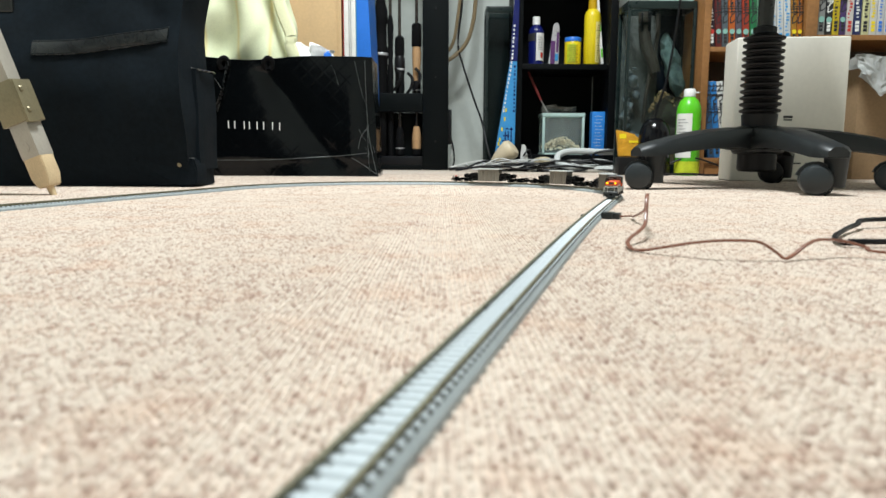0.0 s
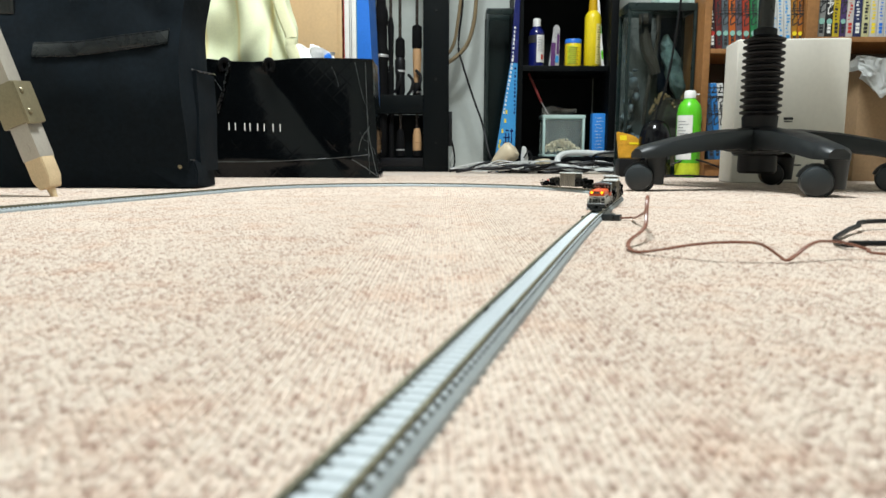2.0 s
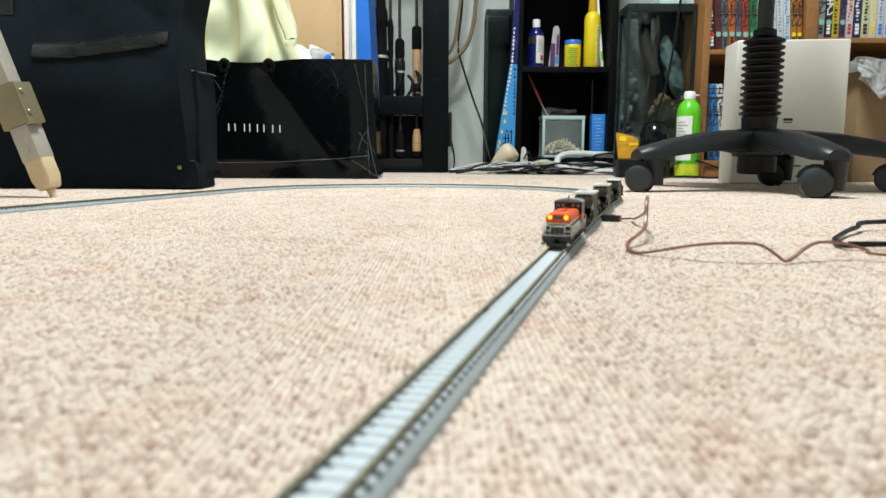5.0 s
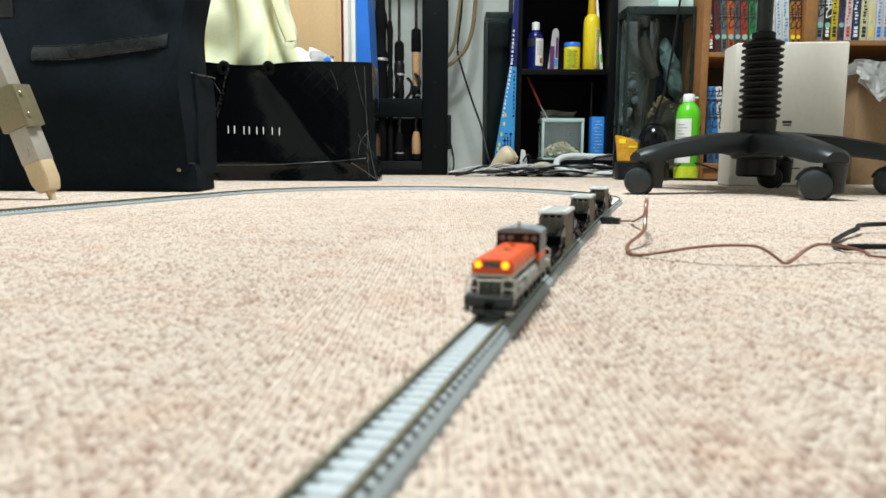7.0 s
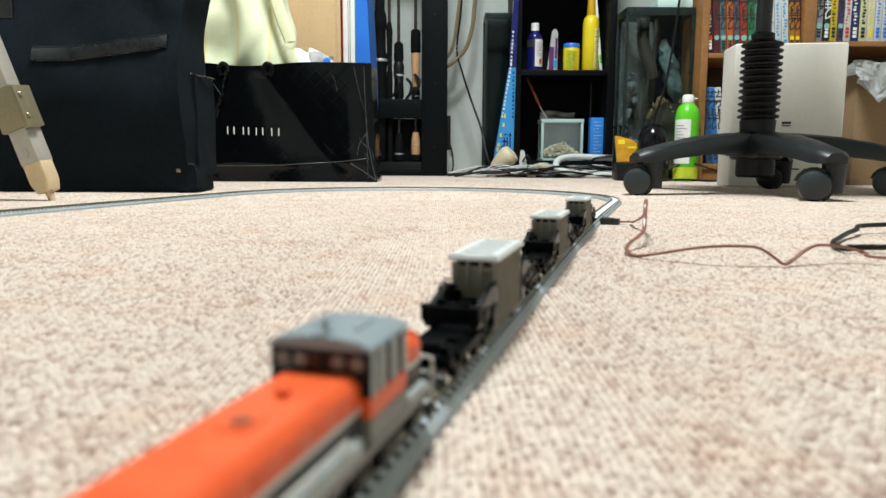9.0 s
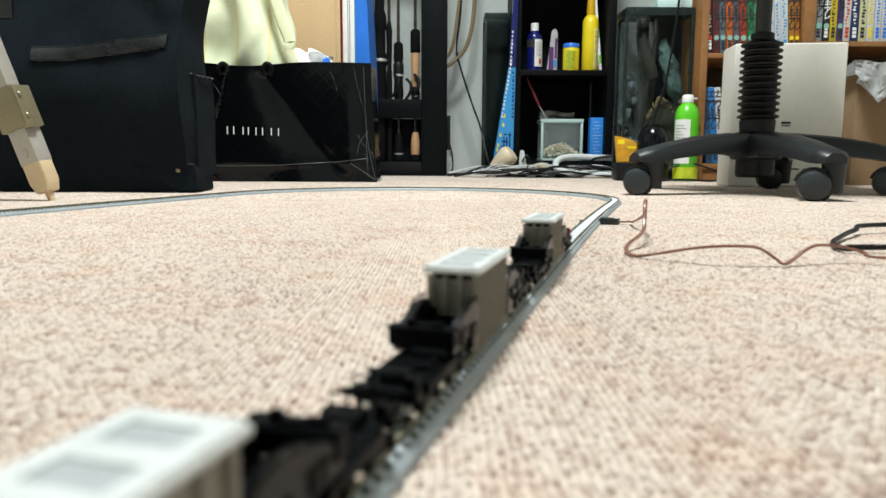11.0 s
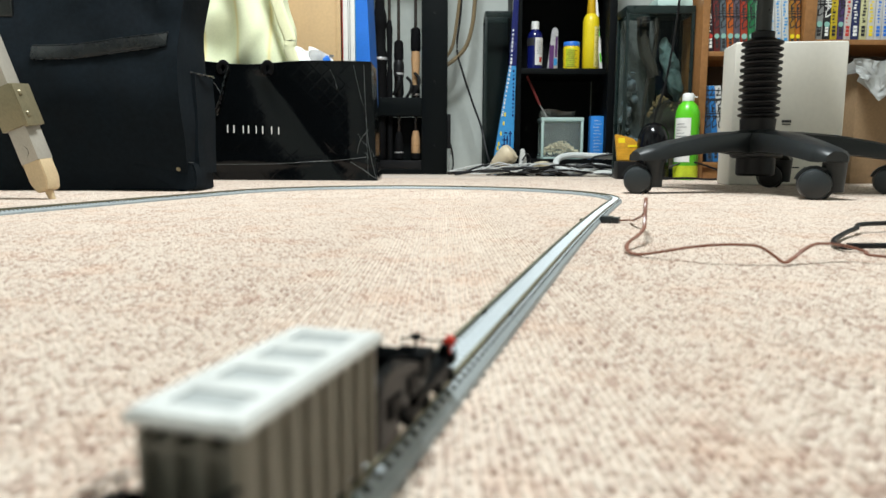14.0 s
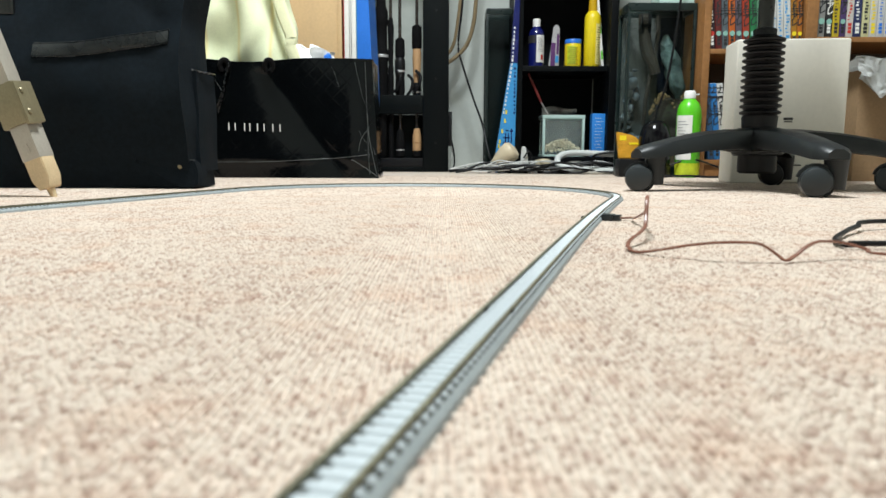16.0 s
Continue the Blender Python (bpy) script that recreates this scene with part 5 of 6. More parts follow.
# ---- black shelf and what stands on it ----
root = thing("black_shelf", pose(0, 2.46, 0), "black open shelf unit with bottles and boxes", "shelf")
for n, x0, x1, y0, y1, z0, z1 in (("side_panel", 0.246, 0.272, 0, 0.26, 0, 0.92), ("side_panel", 0.572, 0.598, 0, 0.26, 0, 0.92), ("shelf_board", 0.272, 0.566, 0.004, 0.255, 0.348, 0.367),
                                  ("bottom_board", 0.272, 0.566, 0.004, 0.255, 0.034, 0.055), ("kick_board", 0.272, 0.566, 0.012, 0.03, 0, 0.034), ("top_board", 0.272, 0.566, 0.004, 0.255, 0.70, 0.72), ("back_panel", 0.272, 0.566, 0.250, 0.258, 0.055, 0.92)):
    box_part(n, root, BLACK_BOARD, x0, x1, y0, y1, z0, z1, 0.0015 if n != "back_panel" else 0)


def bottle(name, x, y, z, pieces, label, category):
    root = thing(name, pose(x, y, z), label, category)
    for n, material, prof in pieces:
        bm = bm_new()
        add_lathe(bm, prof, None, 22)
        part(n, bm, material, root)
    return root


def wrap(parent, name, r, z0, z1, a0, a1, material, label=""):
    """A label round part of a bottle."""
    bm = bm_new()
    n = 10
    lo = [[bm.verts.new((rr * math.cos(radians(a0 + (a1 - a0) * i / n)), rr * math.sin(radians(a0 + (a1 - a0) * i / n)), z)) for i in range(n + 1)] for rr in (r, r + 0.0006) for z in (z0, z1)]
    for i in range(n):
        bm.faces.new((lo[2][i], lo[2][i + 1], lo[3][i + 1], lo[3][i]))
        bm.faces.new((lo[0][i], lo[1][i], lo[1][i + 1], lo[0][i + 1]))
        bm.faces.new((lo[0][i], lo[0][i + 1], lo[2][i + 1], lo[2][i]))
        bm.faces.new((lo[1][i], lo[3][i], lo[3][i + 1], lo[1][i + 1]))
    return part(name, bm, material, parent, label)


SH = 0.367
b = bottle("blue_bottle", 0.328, 2.545, SH, [("bottle_body", DEEP_BLUE, [(0.024, 0), (0.027, 0.004), (0.027, 0.118), (0.024, 0.130), (0.014, 0.140), (0.013, 0.145)]), ("cap", WHITE, [(0.0135, 0.143), (0.0135, 0.168), (0.012, 0.170)])], "deep blue bottle with white cap on the shelf", "bottle")
wrap(b, "label_sheet", 0.0275, 0.018, 0.112, -95, -20, PAPER, "white paper label")
wrap(b, "label_sheet", 0.0282, 0.028, 0.045, -62, -40, RED)
for k in range(9):
    wrap(b, "printing", 0.0282, 0.056 + k * 0.0055, 0.0572 + k * 0.0055, -85, -38 - (k % 3) * 8, PRINT_GREY)
wrap(b, "label_sheet", 0.0275, 0.085, 0.112, -180, -100, INK)
pk = thing("foil_pouch", pose(0.392, 2.55, SH, -6, 3, 8), "silver and purple foil pouch leaning on the shelf", "pouch")
bm = bm_new()
add_prism(bm, [(-0.020, 0), (0.018, 0), (0.016, 0.145), (0.006, 0.158), (-0.006, 0.150)], "y", -0.006, 0.006, 0.003)
part("pouch_body", bm, SILVER, pk)
bars(pk, "printing", PURPLE, [(-0.014, 0.002, -0.0075, -0.0055, 0.004, 0.09), (0.006, 0.014, -0.0075, -0.0055, 0.05, 0.12)], "purple print")
bars(pk, "printing", SKY_BLUE, [(0.003, 0.014, -0.008, -0.0058, 0.02, 0.045)])
b = bottle("yellow_food_jar", 0.458, 2.54, SH, [("jar_body", YELLOW, [(0.026, 0), (0.0285, 0.003), (0.0285, 0.082), (0.027, 0.085)]), ("lid", BLUE, [(0.029, 0.084), (0.029, 0.096), (0.027, 0.099)])], "yellow fish-food jar with blue lid", "jar")
wrap(b, "label_sheet", 0.0287, 0.010, 0.074, -140, -78, LIME, "yellow-green printed label")
for k in range(9):
    wrap(b, "printing", 0.0295, 0.012 + k * 0.0068, 0.0138 + k * 0.0068, -132 + (k % 3) * 7, -62 - (k % 2) * 12, PRINT_OLIVE)
b = bottle("yellow_squeeze_bottle", 0.525, 2.54, SH, [("bottle_body", YELLOW, [(0.026, 0), (0.0285, 0.004), (0.0285, 0.17), (0.025, 0.185), (0.016, 0.196)]), ("cap", mat("amber_cap", (0.60, 0.36, 0.01), 0.35), [(0.015, 0.196), (0.016, 0.20), (0.013, 0.25), (0.007, 0.28)])], "tall yellow squeeze bottle with amber nozzle", "bottle")
wrap(b, "label_sheet", 0.0287, 0.012, 0.150, -75, -22, mat("pale_yellow_label", (0.80, 0.70, 0.25), 0.5, var=0.1), "pale yellow printed label")
for k in range(15):
    wrap(b, "printing", 0.0295, 0.018 + k * 0.0085, 0.0200 + k * 0.0085, -70 + (k % 3) * 5, -34 - (k % 2) * 9, PRINT_OLIVE)
pk = thing("white_card", pose(0.562, 2.52, SH, -4, -5, 0), "white printed card leaning in the shelf", "card")
box_part("card_sheet", pk, PAPER, -0.005, 0.004, 0, 0.05, 0, 0.26, 0.001)
bars(pk, "printing", GREEN, [(-0.003, 0.003, -0.0012, 0.0, 0.03, 0.06), (-0.003, 0.003, -0.0012, 0.0, 0.12, 0.15)])

root = thing("clear_plastic_box", pose(0.428, 2.51, 0.055), "clear plastic box with pale green rim and cream pebbles", "plastic box")
for n, a in (("front_wall", (-0.072, 0.072, 0, 0.0025)), ("back_wall", (-0.072, 0.072, 0.0975, 0.10)), ("side_wall", (-0.072, -0.0695, 0.003, 0.097)), ("side_wall", (0.0695, 0.072, 0.003, 0.097))):
    box_part(n, root, BOX_CLEAR, *a, 0.004, 0.135)
for n, a in (("rim", (-0.076, 0.076, -0.003, 0.004, 0.134, 0.147)), ("rim", (-0.076, 0.076, 0.097, 0.104, 0.134, 0.147)), ("rim", (-0.076, -0.069, 0.0042, 0.0968, 0.134, 0.147)), ("rim", (0.069, 0.076, 0.0042, 0.0968, 0.134, 0.147)), ("corner_post", (-0.075, -0.066, -0.002, 0.006, 0.0, 0.134)), ("corner_post", (0.066, 0.075, -0.002, 0.006, 0.0, 0.134)), ("base_frame", (-0.075, 0.075, -0.002, 0.102, 0.0, 0.007))):
    box_part(n, root, BOX_TINT, *a, 0.002, "pale green plastic edge")
random.seed(11)
bm = bm_new()
for k in range(240):
    x = random.uniform(-0.064, 0.064)
    y = random.uniform(0.006, 0.092)
    top = 0.055 * (1 - (abs(x) / 0.085) ** 2) * (1 - 0.3 * y / 0.1)
    z = 0.010 + random.random() ** 0.4 * max(0.004, top)
    bmesh.ops.create_icosphere(bm, subdivisions=1, radius=random.uniform(0.0035, 0.0062), matrix=pose(x, y, z, random.uniform(0, 90), random.uniform(0, 90)) @ Matrix.Diagonal((1, 0.8, 0.7, 1)))
tagged(part("pebbles", bm, PEBBLE, root, "heap of cream pebbles", smooth=False), kind="stuff")
root = thing("blue_carton", pose(0.556, 2.50, 0.055), "slim blue carton box standing in the shelf", "carton")
box_part("carton_body", root, mat("light_blue_carton", (0.03, 0.24, 0.70), 0.4, var=0.1, scale=40), -0.029, 0.018, 0.0, 0.04, 0.0, 0.152, 0.001)
bars(root, "printing", PAPER, [(-0.020 + (k % 2) * 0.003, 0.010 - (k % 3) * 0.004, -0.0006, 0.0, 0.02 + k * 0.0115, 0.0212 + k * 0.0115) for k in range(11)], "small white print")
bm = bm_new()
add_cyl(bm, (0.300, 2.52, 0.345), (0.345, 2.505, 0.245), 0.0045, 0.004, seg=10)
rt = solid("red_handled_stick", bm, mat("dull_red_handle", (0.16, 0.02, 0.018), 0.5, var=0.1), "thin tool with red handle leaning in the shelf", "tool")
bm = bm_new()
add_cyl(bm, (0.345, 2.505, 0.245), (0.372, 2.500, 0.200), 0.0016, seg=8)
part("shaft", bm, SILVER, rt, "thin steel shaft")
bm = bm_new()
add_soft(bm, 0.365, 0.49, 2.60, 2.64, 0.205, 0.232, 6, 0.012, 20)
solid("clear_bag", bm, glass("clear_film", (0.8, 0.8, 0.8), 0.2, 0.2), "crumpled clear plastic bag behind the box", "plastic bag")


# ---- cables on the floor before the shelf ----
def cord(name, pts, r, material, label, seg=7, squash=1.0):
    bm = bm_new()
    add_tube(bm, smooth_line(pts, 8), r, seg, squash)
    return solid(name, bm, material, label, "cable" if "hose" not in name else "hose")


random.seed(21)
for k in range(26):
    y = random.uniform(2.24, 2.43)
    z0 = 0.004 + 0.003 * (k % 4)
    a, c = random.uniform(0.02, 0.25), random.uniform(0.42, 0.70)
    pts = [(a + (c - a) * i / 5, y + random.uniform(-0.035, 0.035), z0 + random.uniform(0, 0.030) * (1 if 0 < i < 5 else 0)) for i in range(6)]
    cord("thin_cable" if k % 2 else "loose_cable", pts, 0.0018 if k % 2 else 0.0036, WIRE_WHITE if k % 2 else WIRE_BLACK, "white cord tangled on the carpet" if k % 2 else "black cord tangled on the carpet")
for k, (x, y) in enumerate(((0.26, 2.38), (0.33, 2.36), (0.36, 2.40), (0.22, 2.34), (0.30, 2.31), (0.40, 2.32), (0.45, 2.36), (0.13, 2.41))):
    pts = [(x + 0.05 * math.cos(a * 1.3 + k), y + 0.03 * math.sin(a * 1.3), 0.006 + (0.012 + 0.004 * (k % 4)) * abs(math.sin(a * 0.9 + k))) for a in range(7)]
    cord("thin_cable", pts, 0.0018, WIRE_WHITE, "white cord coiled on the carpet")
cord("loose_cable", [(0.02, 2.44, 0.004), (0.12, 2.40, 0.012), (0.25, 2.33, 0.006), (0.40, 2.31, 0.004), (0.62, 2.30, 0.004)], 0.0055, WIRE_BLACK, "thick black cable along the shelf foot")
cord("loose_cable", [(0.50, 2.36, 0.03), (0.505, 2.34, 0.06), (0.56, 2.33, 0.072), (0.64, 2.32, 0.08), (0.70, 2.33, 0.12)], 0.004, WIRE_BLACK, "black cable rising to the tank")
cord("milky_hose", [(0.62, 2.26, 0.011), (0.52, 2.26, 0.011), (0.43, 2.27, 0.013), (0.378, 2.29, 0.03), (0.385, 2.33, 0.055), (0.43, 2.35, 0.068), (0.52, 2.35, 0.066), (0.60, 2.34, 0.064)], 0.0105, HOSE_WHITE, "thick milky white hose looped on the carpet", 10)
root = thing("white_clip_adaptor", pose(0.272, 2.36, 0), "white plastic clip standing among cables", "plastic clip")
bm = bm_new()
add_prism(bm, [(-0.010, 0), (0.014, 0), (0.012, 0.05), (0.004, 0.088), (-0.008, 0.090), (-0.012, 0.05)], "y", -0.006, 0.006, 0.002)
part("clip_body", bm, WIRE_WHITE, root)
cord("loose_cable", [(0.268, 2.345, 0.05), (0.285, 2.345, 0.072), (0.295, 2.345, 0.05), (0.28, 2.345, 0.02), (0.27, 2.34, 0.004)], 0.003, WIRE_BLACK, "black lead looped round a clip")
for x, y, w, h, material, word in ((0.30, 2.33, 0.045, 0.022, WHITE, "white plug adaptor lying on the carpet"), (0.335, 2.37, 0.04, 0.045, CREAM, "cream plastic cap lying among cables"),
                                   (0.60, 2.24, 0.06, 0.045, WIRE_WHITE, "grey-blue controller lying among cables"), (0.415, 2.37, 0.05, 0.02, WHITE, "white plug lying on the carpet")):
    bm = bm_new()
    add_soft(bm, -w / 2, w / 2, -0.02, 0.02, 0, h, 4, 0.004, 30, None, 0.25)
    solid("plug_adaptor", bm, material, word, "adaptor", "adaptors among the cables", m=pose(x, y, 0, 0, 0, 20))

cord("loose_cable", [(0.672, 2.02, 0.60), (0.660, 2.02, 0.47), (0.648, 2.02, 0.36), (0.632, 2.02, 0.26), (0.612, 2.02, 0.19), (0.60, 2.03, 0.10)], 0.0034, WIRE_BLACK, "black cable hanging before the tank")
# dome and spray can
b = bottle("black_dome", 0.598, 1.99, 0, [("base", BLACK_PLASTIC, [(0.044, 0), (0.046, 0.004), (0.046, 0.03)]), ("dome_shell", mat("gloss_black_dome", (0.004, 0.004, 0.005), 0.16, spec=0.3), [(0.044, 0.03), (0.0445, 0.10), (0.041, 0.125), (0.033, 0.145), (0.02, 0.157), (0.004, 0.161)])], "glossy black plastic dome standing on carpet", "dome")
b = bottle("green_spray_can", 0.690, 1.985, 0, [("can_body", GREEN, [(0.031, 0), (0.0335, 0.004), (0.0335, 0.172), (0.032, 0.190), (0.026, 0.206), (0.017, 0.216), (0.014, 0.220)]), ("cap", WHITE, [(0.016, 0.219), (0.0165, 0.222), (0.0155, 0.237), (0.013, 0.241)])], "bright green spray can with white cap", "spray can")
wrap(b, "label_sheet", 0.0339, 0.05, 0.172, -172, -92, PAPER, "white paper label")
for k in range(8):
    wrap(b, "printing", 0.0347, 0.095 + k * 0.0085, 0.0965 + k * 0.0085, -160, -110 - (k % 3) * 12, PRINT_GREY)
wrap(b, "print_band", 0.0339, 0.004, 0.040, -178, -2, LIME, "yellow-green printed band")
bm = bm_new()
add_box(bm, 0.010, 0.026, -0.003, 0.003, 0.229, 0.233, 0.001)
part("nozzle", bm, WHITE, b)
cord("loose_cable", [(0.64, 1.97, 0.035), (0.68, 1.96, 0.05), (0.72, 1.955, 0.046), (0.78, 1.95, 0.025), (0.84, 1.95, 0.006)], 0.0026, WIRE_BLACK, "thin black lead behind the chair")
cord("loose_cable", [(0.60, 1.94, 0.004), (0.68, 1.935, 0.006), (0.74, 1.93, 0.003), (0.80, 1.93, 0.006), (0.86, 1.93, 0.003)], 0.003, WIRE_BLACK, "thin black lead behind the chair")


# ---- bookcase ----
root = thing("bookcase", pose(0, 1.99, 0), "brown wooden bookcase full of comic volumes", "bookcase")
for n, a in (("side_panel", (0.721, 0.741, 0, 0.24, 0, 0.95)), ("divider", (1.003, 1.036, 0, 0.24, 0.05, 0.95)), ("shelf_board", (0.741, 1.003, 0.004, 0.235, 0.344, 0.357)), ("shelf_board", (1.036, 1.62, 0.004, 0.235, 0.377, 0.391)),
             ("bottom_board", (0.741, 1.62, 0.004, 0.235, 0.035, 0.05)), ("kick_board", (0.741, 1.62, 0.012, 0.03, 0, 0.035)), ("side_panel", (1.62, 1.64, 0, 0.24, 0, 0.95)), ("top_board", (0.741, 1.62, 0.004, 0.235, 0.93, 0.95))):
    box_part(n, root, WOOD_SHELF, *a, 0.0012)
box_part("back_panel", root, mat("dark_back_panel", (0.05, 0.03, 0.018), 0.7, var=0.2), 0.741, 1.62, 0.232, 0.239, 0.05, 0.93)

SPINES = {}


def spine_mat(c):
    if c not in SPINES:
        # spine colours cut by a quarter for the shade inside the bookcase
        SPINES[c] = mat("book_spine", tuple(v * 0.75 for v in c), 0.4, var=0.12, scale=60)
    return SPINES[c]


KATA = "\u30ca\n\u30cb\n\u30ef\n\u30c8\n\u30e2\n\u30a2\n\u30ec"


def make_book(x, z, w, h, colour, ink, lean, word, titled, disc):
    book = thing("comic_book", pose(x, 2.0, z, 0, lean, 0), f"{word} paperback comic volume standing in bookcase", "book", "comics in the bookcase")
    box_part("cover", book, spine_mat(colour), 0, w, 0, 0.113, 0, h, 0.0012)
    box_part("pages", book, PAPER, 0.0013, w - 0.0013, 0.003, 0.1125, h - 0.0006, h + 0.0005)
    if titled:
        writing(book, KATA, 0.0215, pose(w / 2, -0.0006, h * 0.97, 90, 0, 0), ink)
    else:
        rows = []
        for k in range(15):
            a = random.uniform(0.14, 0.40)
            z0 = h * 0.95 - k * 0.0088
            rows.append((w * a, w * (a + random.uniform(0.2, 0.46)), -0.0008, 0.0, z0, z0 + random.uniform(0.0022, 0.0065)))
        bars(book, "printing", ink, rows)
    if disc:
        bm = bm_new()
        add_cyl(bm, (w / 2, 0.0, h * 0.235), (w / 2, -0.0010, h * 0.235), w * 0.42, seg=14)
        part("volume_disc", bm, disc, book)
    bars(book, "name_print", ink, [(w * 0.25, w * 0.75, -0.0008, 0.0, 0.010 + k * 0.010, 0.018 + k * 0.010) for k in range(3)])
    return book




DARKRED, SLATE, FLAME, BRICK = (0.16, 0.02, 0.02), (0.12, 0.15, 0.17), (0.60, 0.13, 0.02), (0.40, 0.045, 0.02)
MINT = mat("mint_disc", (0.22, 0.42, 0.36), 0.5, var=0.05)
random.seed(3)
up = [(0.742, 0.0165, (0.03, 0.012, 0.02), PAPER, "black and maroon", False, RED), (0.7605, 0.0165, DARKRED, INK, "dark red", True, MINT), (0.779, 0.0165, SLATE, INK, "slate grey", True, MINT), (0.7975, 0.0175, FLAME, INK, "orange", True, MINT),
      (0.817, 0.0165, (0.13, 0.10, 0.13), INK, "grey-purple", True, MINT), (0.8355, 0.0185, BRICK, INK, "red", True, MINT), (0.857, 0.0165, (0.02, 0.20, 0.07), INK, "green", True, MINT), (0.876, 0.0165, (0.12, 0.30, 0.18), INK, "green", True, MINT),
      (0.8945, 0.0165, (0.16, 0.10, 0.03), INK, "brown", True, MINT), (0.9125, 0.0185, (0.70, 0.71, 0.70), SKY_BLUE, "white and blue", False, None), (0.933, 0.0165, (0.72, 0.72, 0.71), SKY_BLUE, "white and blue", False, None),
      (0.9515, 0.0185, (0.70, 0.71, 0.70), SKY_BLUE, "white and blue", False, None), (0.972, 0.0145, (0.45, 0.20, 0.02), INK, "orange brown", True, YELLOW), (0.988, 0.0135, (0.50, 0.16, 0.02), INK, "orange", True, YELLOW)]
for x, w, c, ink, word, titled, disc in up:
    make_book(x, 0.357, w, 0.178 + random.uniform(-0.002, 0.002), c, ink, -4.2 + random.uniform(-0.6, 0.6), word, titled, disc)
right = [(1.040, 0.020, (0.30, 0.30, 0.29), INK, "grey", True, MINT), (1.062, 0.0185, (0.02, 0.02, 0.022), PAPER, "black", True, MINT), (1.082, 0.0185, (0.65, 0.48, 0.02), INK, "yellow and black", False, None), (1.102, 0.0165, (0.08, 0.04, 0.16), INK, "violet", True, MINT),
         (1.120, 0.0185, (0.70, 0.66, 0.62), RED, "white", False, None), (1.140, 0.0215, (0.02, 0.03, 0.12), PAPER, "navy blue", False, None), (1.163, 0.020, (0.70, 0.68, 0.38), INK, "pale yellow", False, None), (1.185, 0.0195, (0.72, 0.71, 0.68), YELLOW, "white and gold", False, None),
         (1.206, 0.018, (0.70, 0.70, 0.70), BLUE, "white and blue", False, None), (1.226, 0.018, (0.66, 0.66, 0.66), BLUE, "white", False, None), (1.246, 0.02, (0.1, 0.1, 0.12), PAPER, "dark grey", False, None)]
for x, w, c, ink, word, titled, disc in right:
    make_book(x, 0.391, w, 0.178 + random.uniform(-0.002, 0.002), c, ink, random.uniform(-1.0, 0.2), word, titled, disc)
for x, w, c, ink, word, titled, disc, lean in ((0.757, 0.0165, (0.03, 0.10, 0.22), INK, "dark blue", True, MINT, -6.5), (0.775, 0.0165, (0.03, 0.22, 0.58), INK, "bright blue", True, MINT, -6.5), (0.793, 0.0165, (0.70, 0.70, 0.68), INK, "white", True, RED, -6.5),
                                             (1.015 + 0.06, 0.016, (0.70, 0.70, 0.70), INK, "white and red", True, RED, 6.0)):
    make_book(x, 0.05 if x < 1 else 0.06, w, 0.214 if x < 1 else 0.178, c, ink, lean, word, titled, disc)


# ---- pale cabinet, carton and plastic bag ----
root = thing("ivory_speaker_cabinet", pose(0.657, 1.60, 0, 0, 0, -7), "slim ivory plastic cabinet standing behind an office chair", "speaker cabinet")
bm = bm_new()
add_box(bm, 0, 0.240, 0, 0.10, 0, 0.320, 0.006, 3)
part("cabinet_body", bm, WHITE_PLASTIC, root)
box_part("plinth", root, WHITE_PLASTIC, 0.085, 0.226, -0.006, 0.0, 0.004, 0.062, 0.002)
bars(root, "name_print", INK, [(0.108, 0.128, -0.001, 0.0, 0.142, 0.1475)], "small dark name bar")
bars(root, "name_print", INK, [(0.109, 0.127, -0.001, 0.0, 0.137, 0.1395)])
bars(root, "name_print", INK, [(0.11, 0.15, -0.007, -0.006, 0.040, 0.043), (0.16, 0.20, -0.007, -0.006, 0.040, 0.043)])
root = thing("brown_carton", pose(1.012, 1.73, 0), "brown cardboard carton on the carpet", "carton")
box_part("carton_wall", root, SHADED_BOARD, 0, 0.34, 0, 0.3, 0, 0.27, 0.002)
box_part("carton_flap", root, SHADED_BOARD, 0.004, 0.336, -0.03, 0.0, 0.262, 0.270, 0.001)
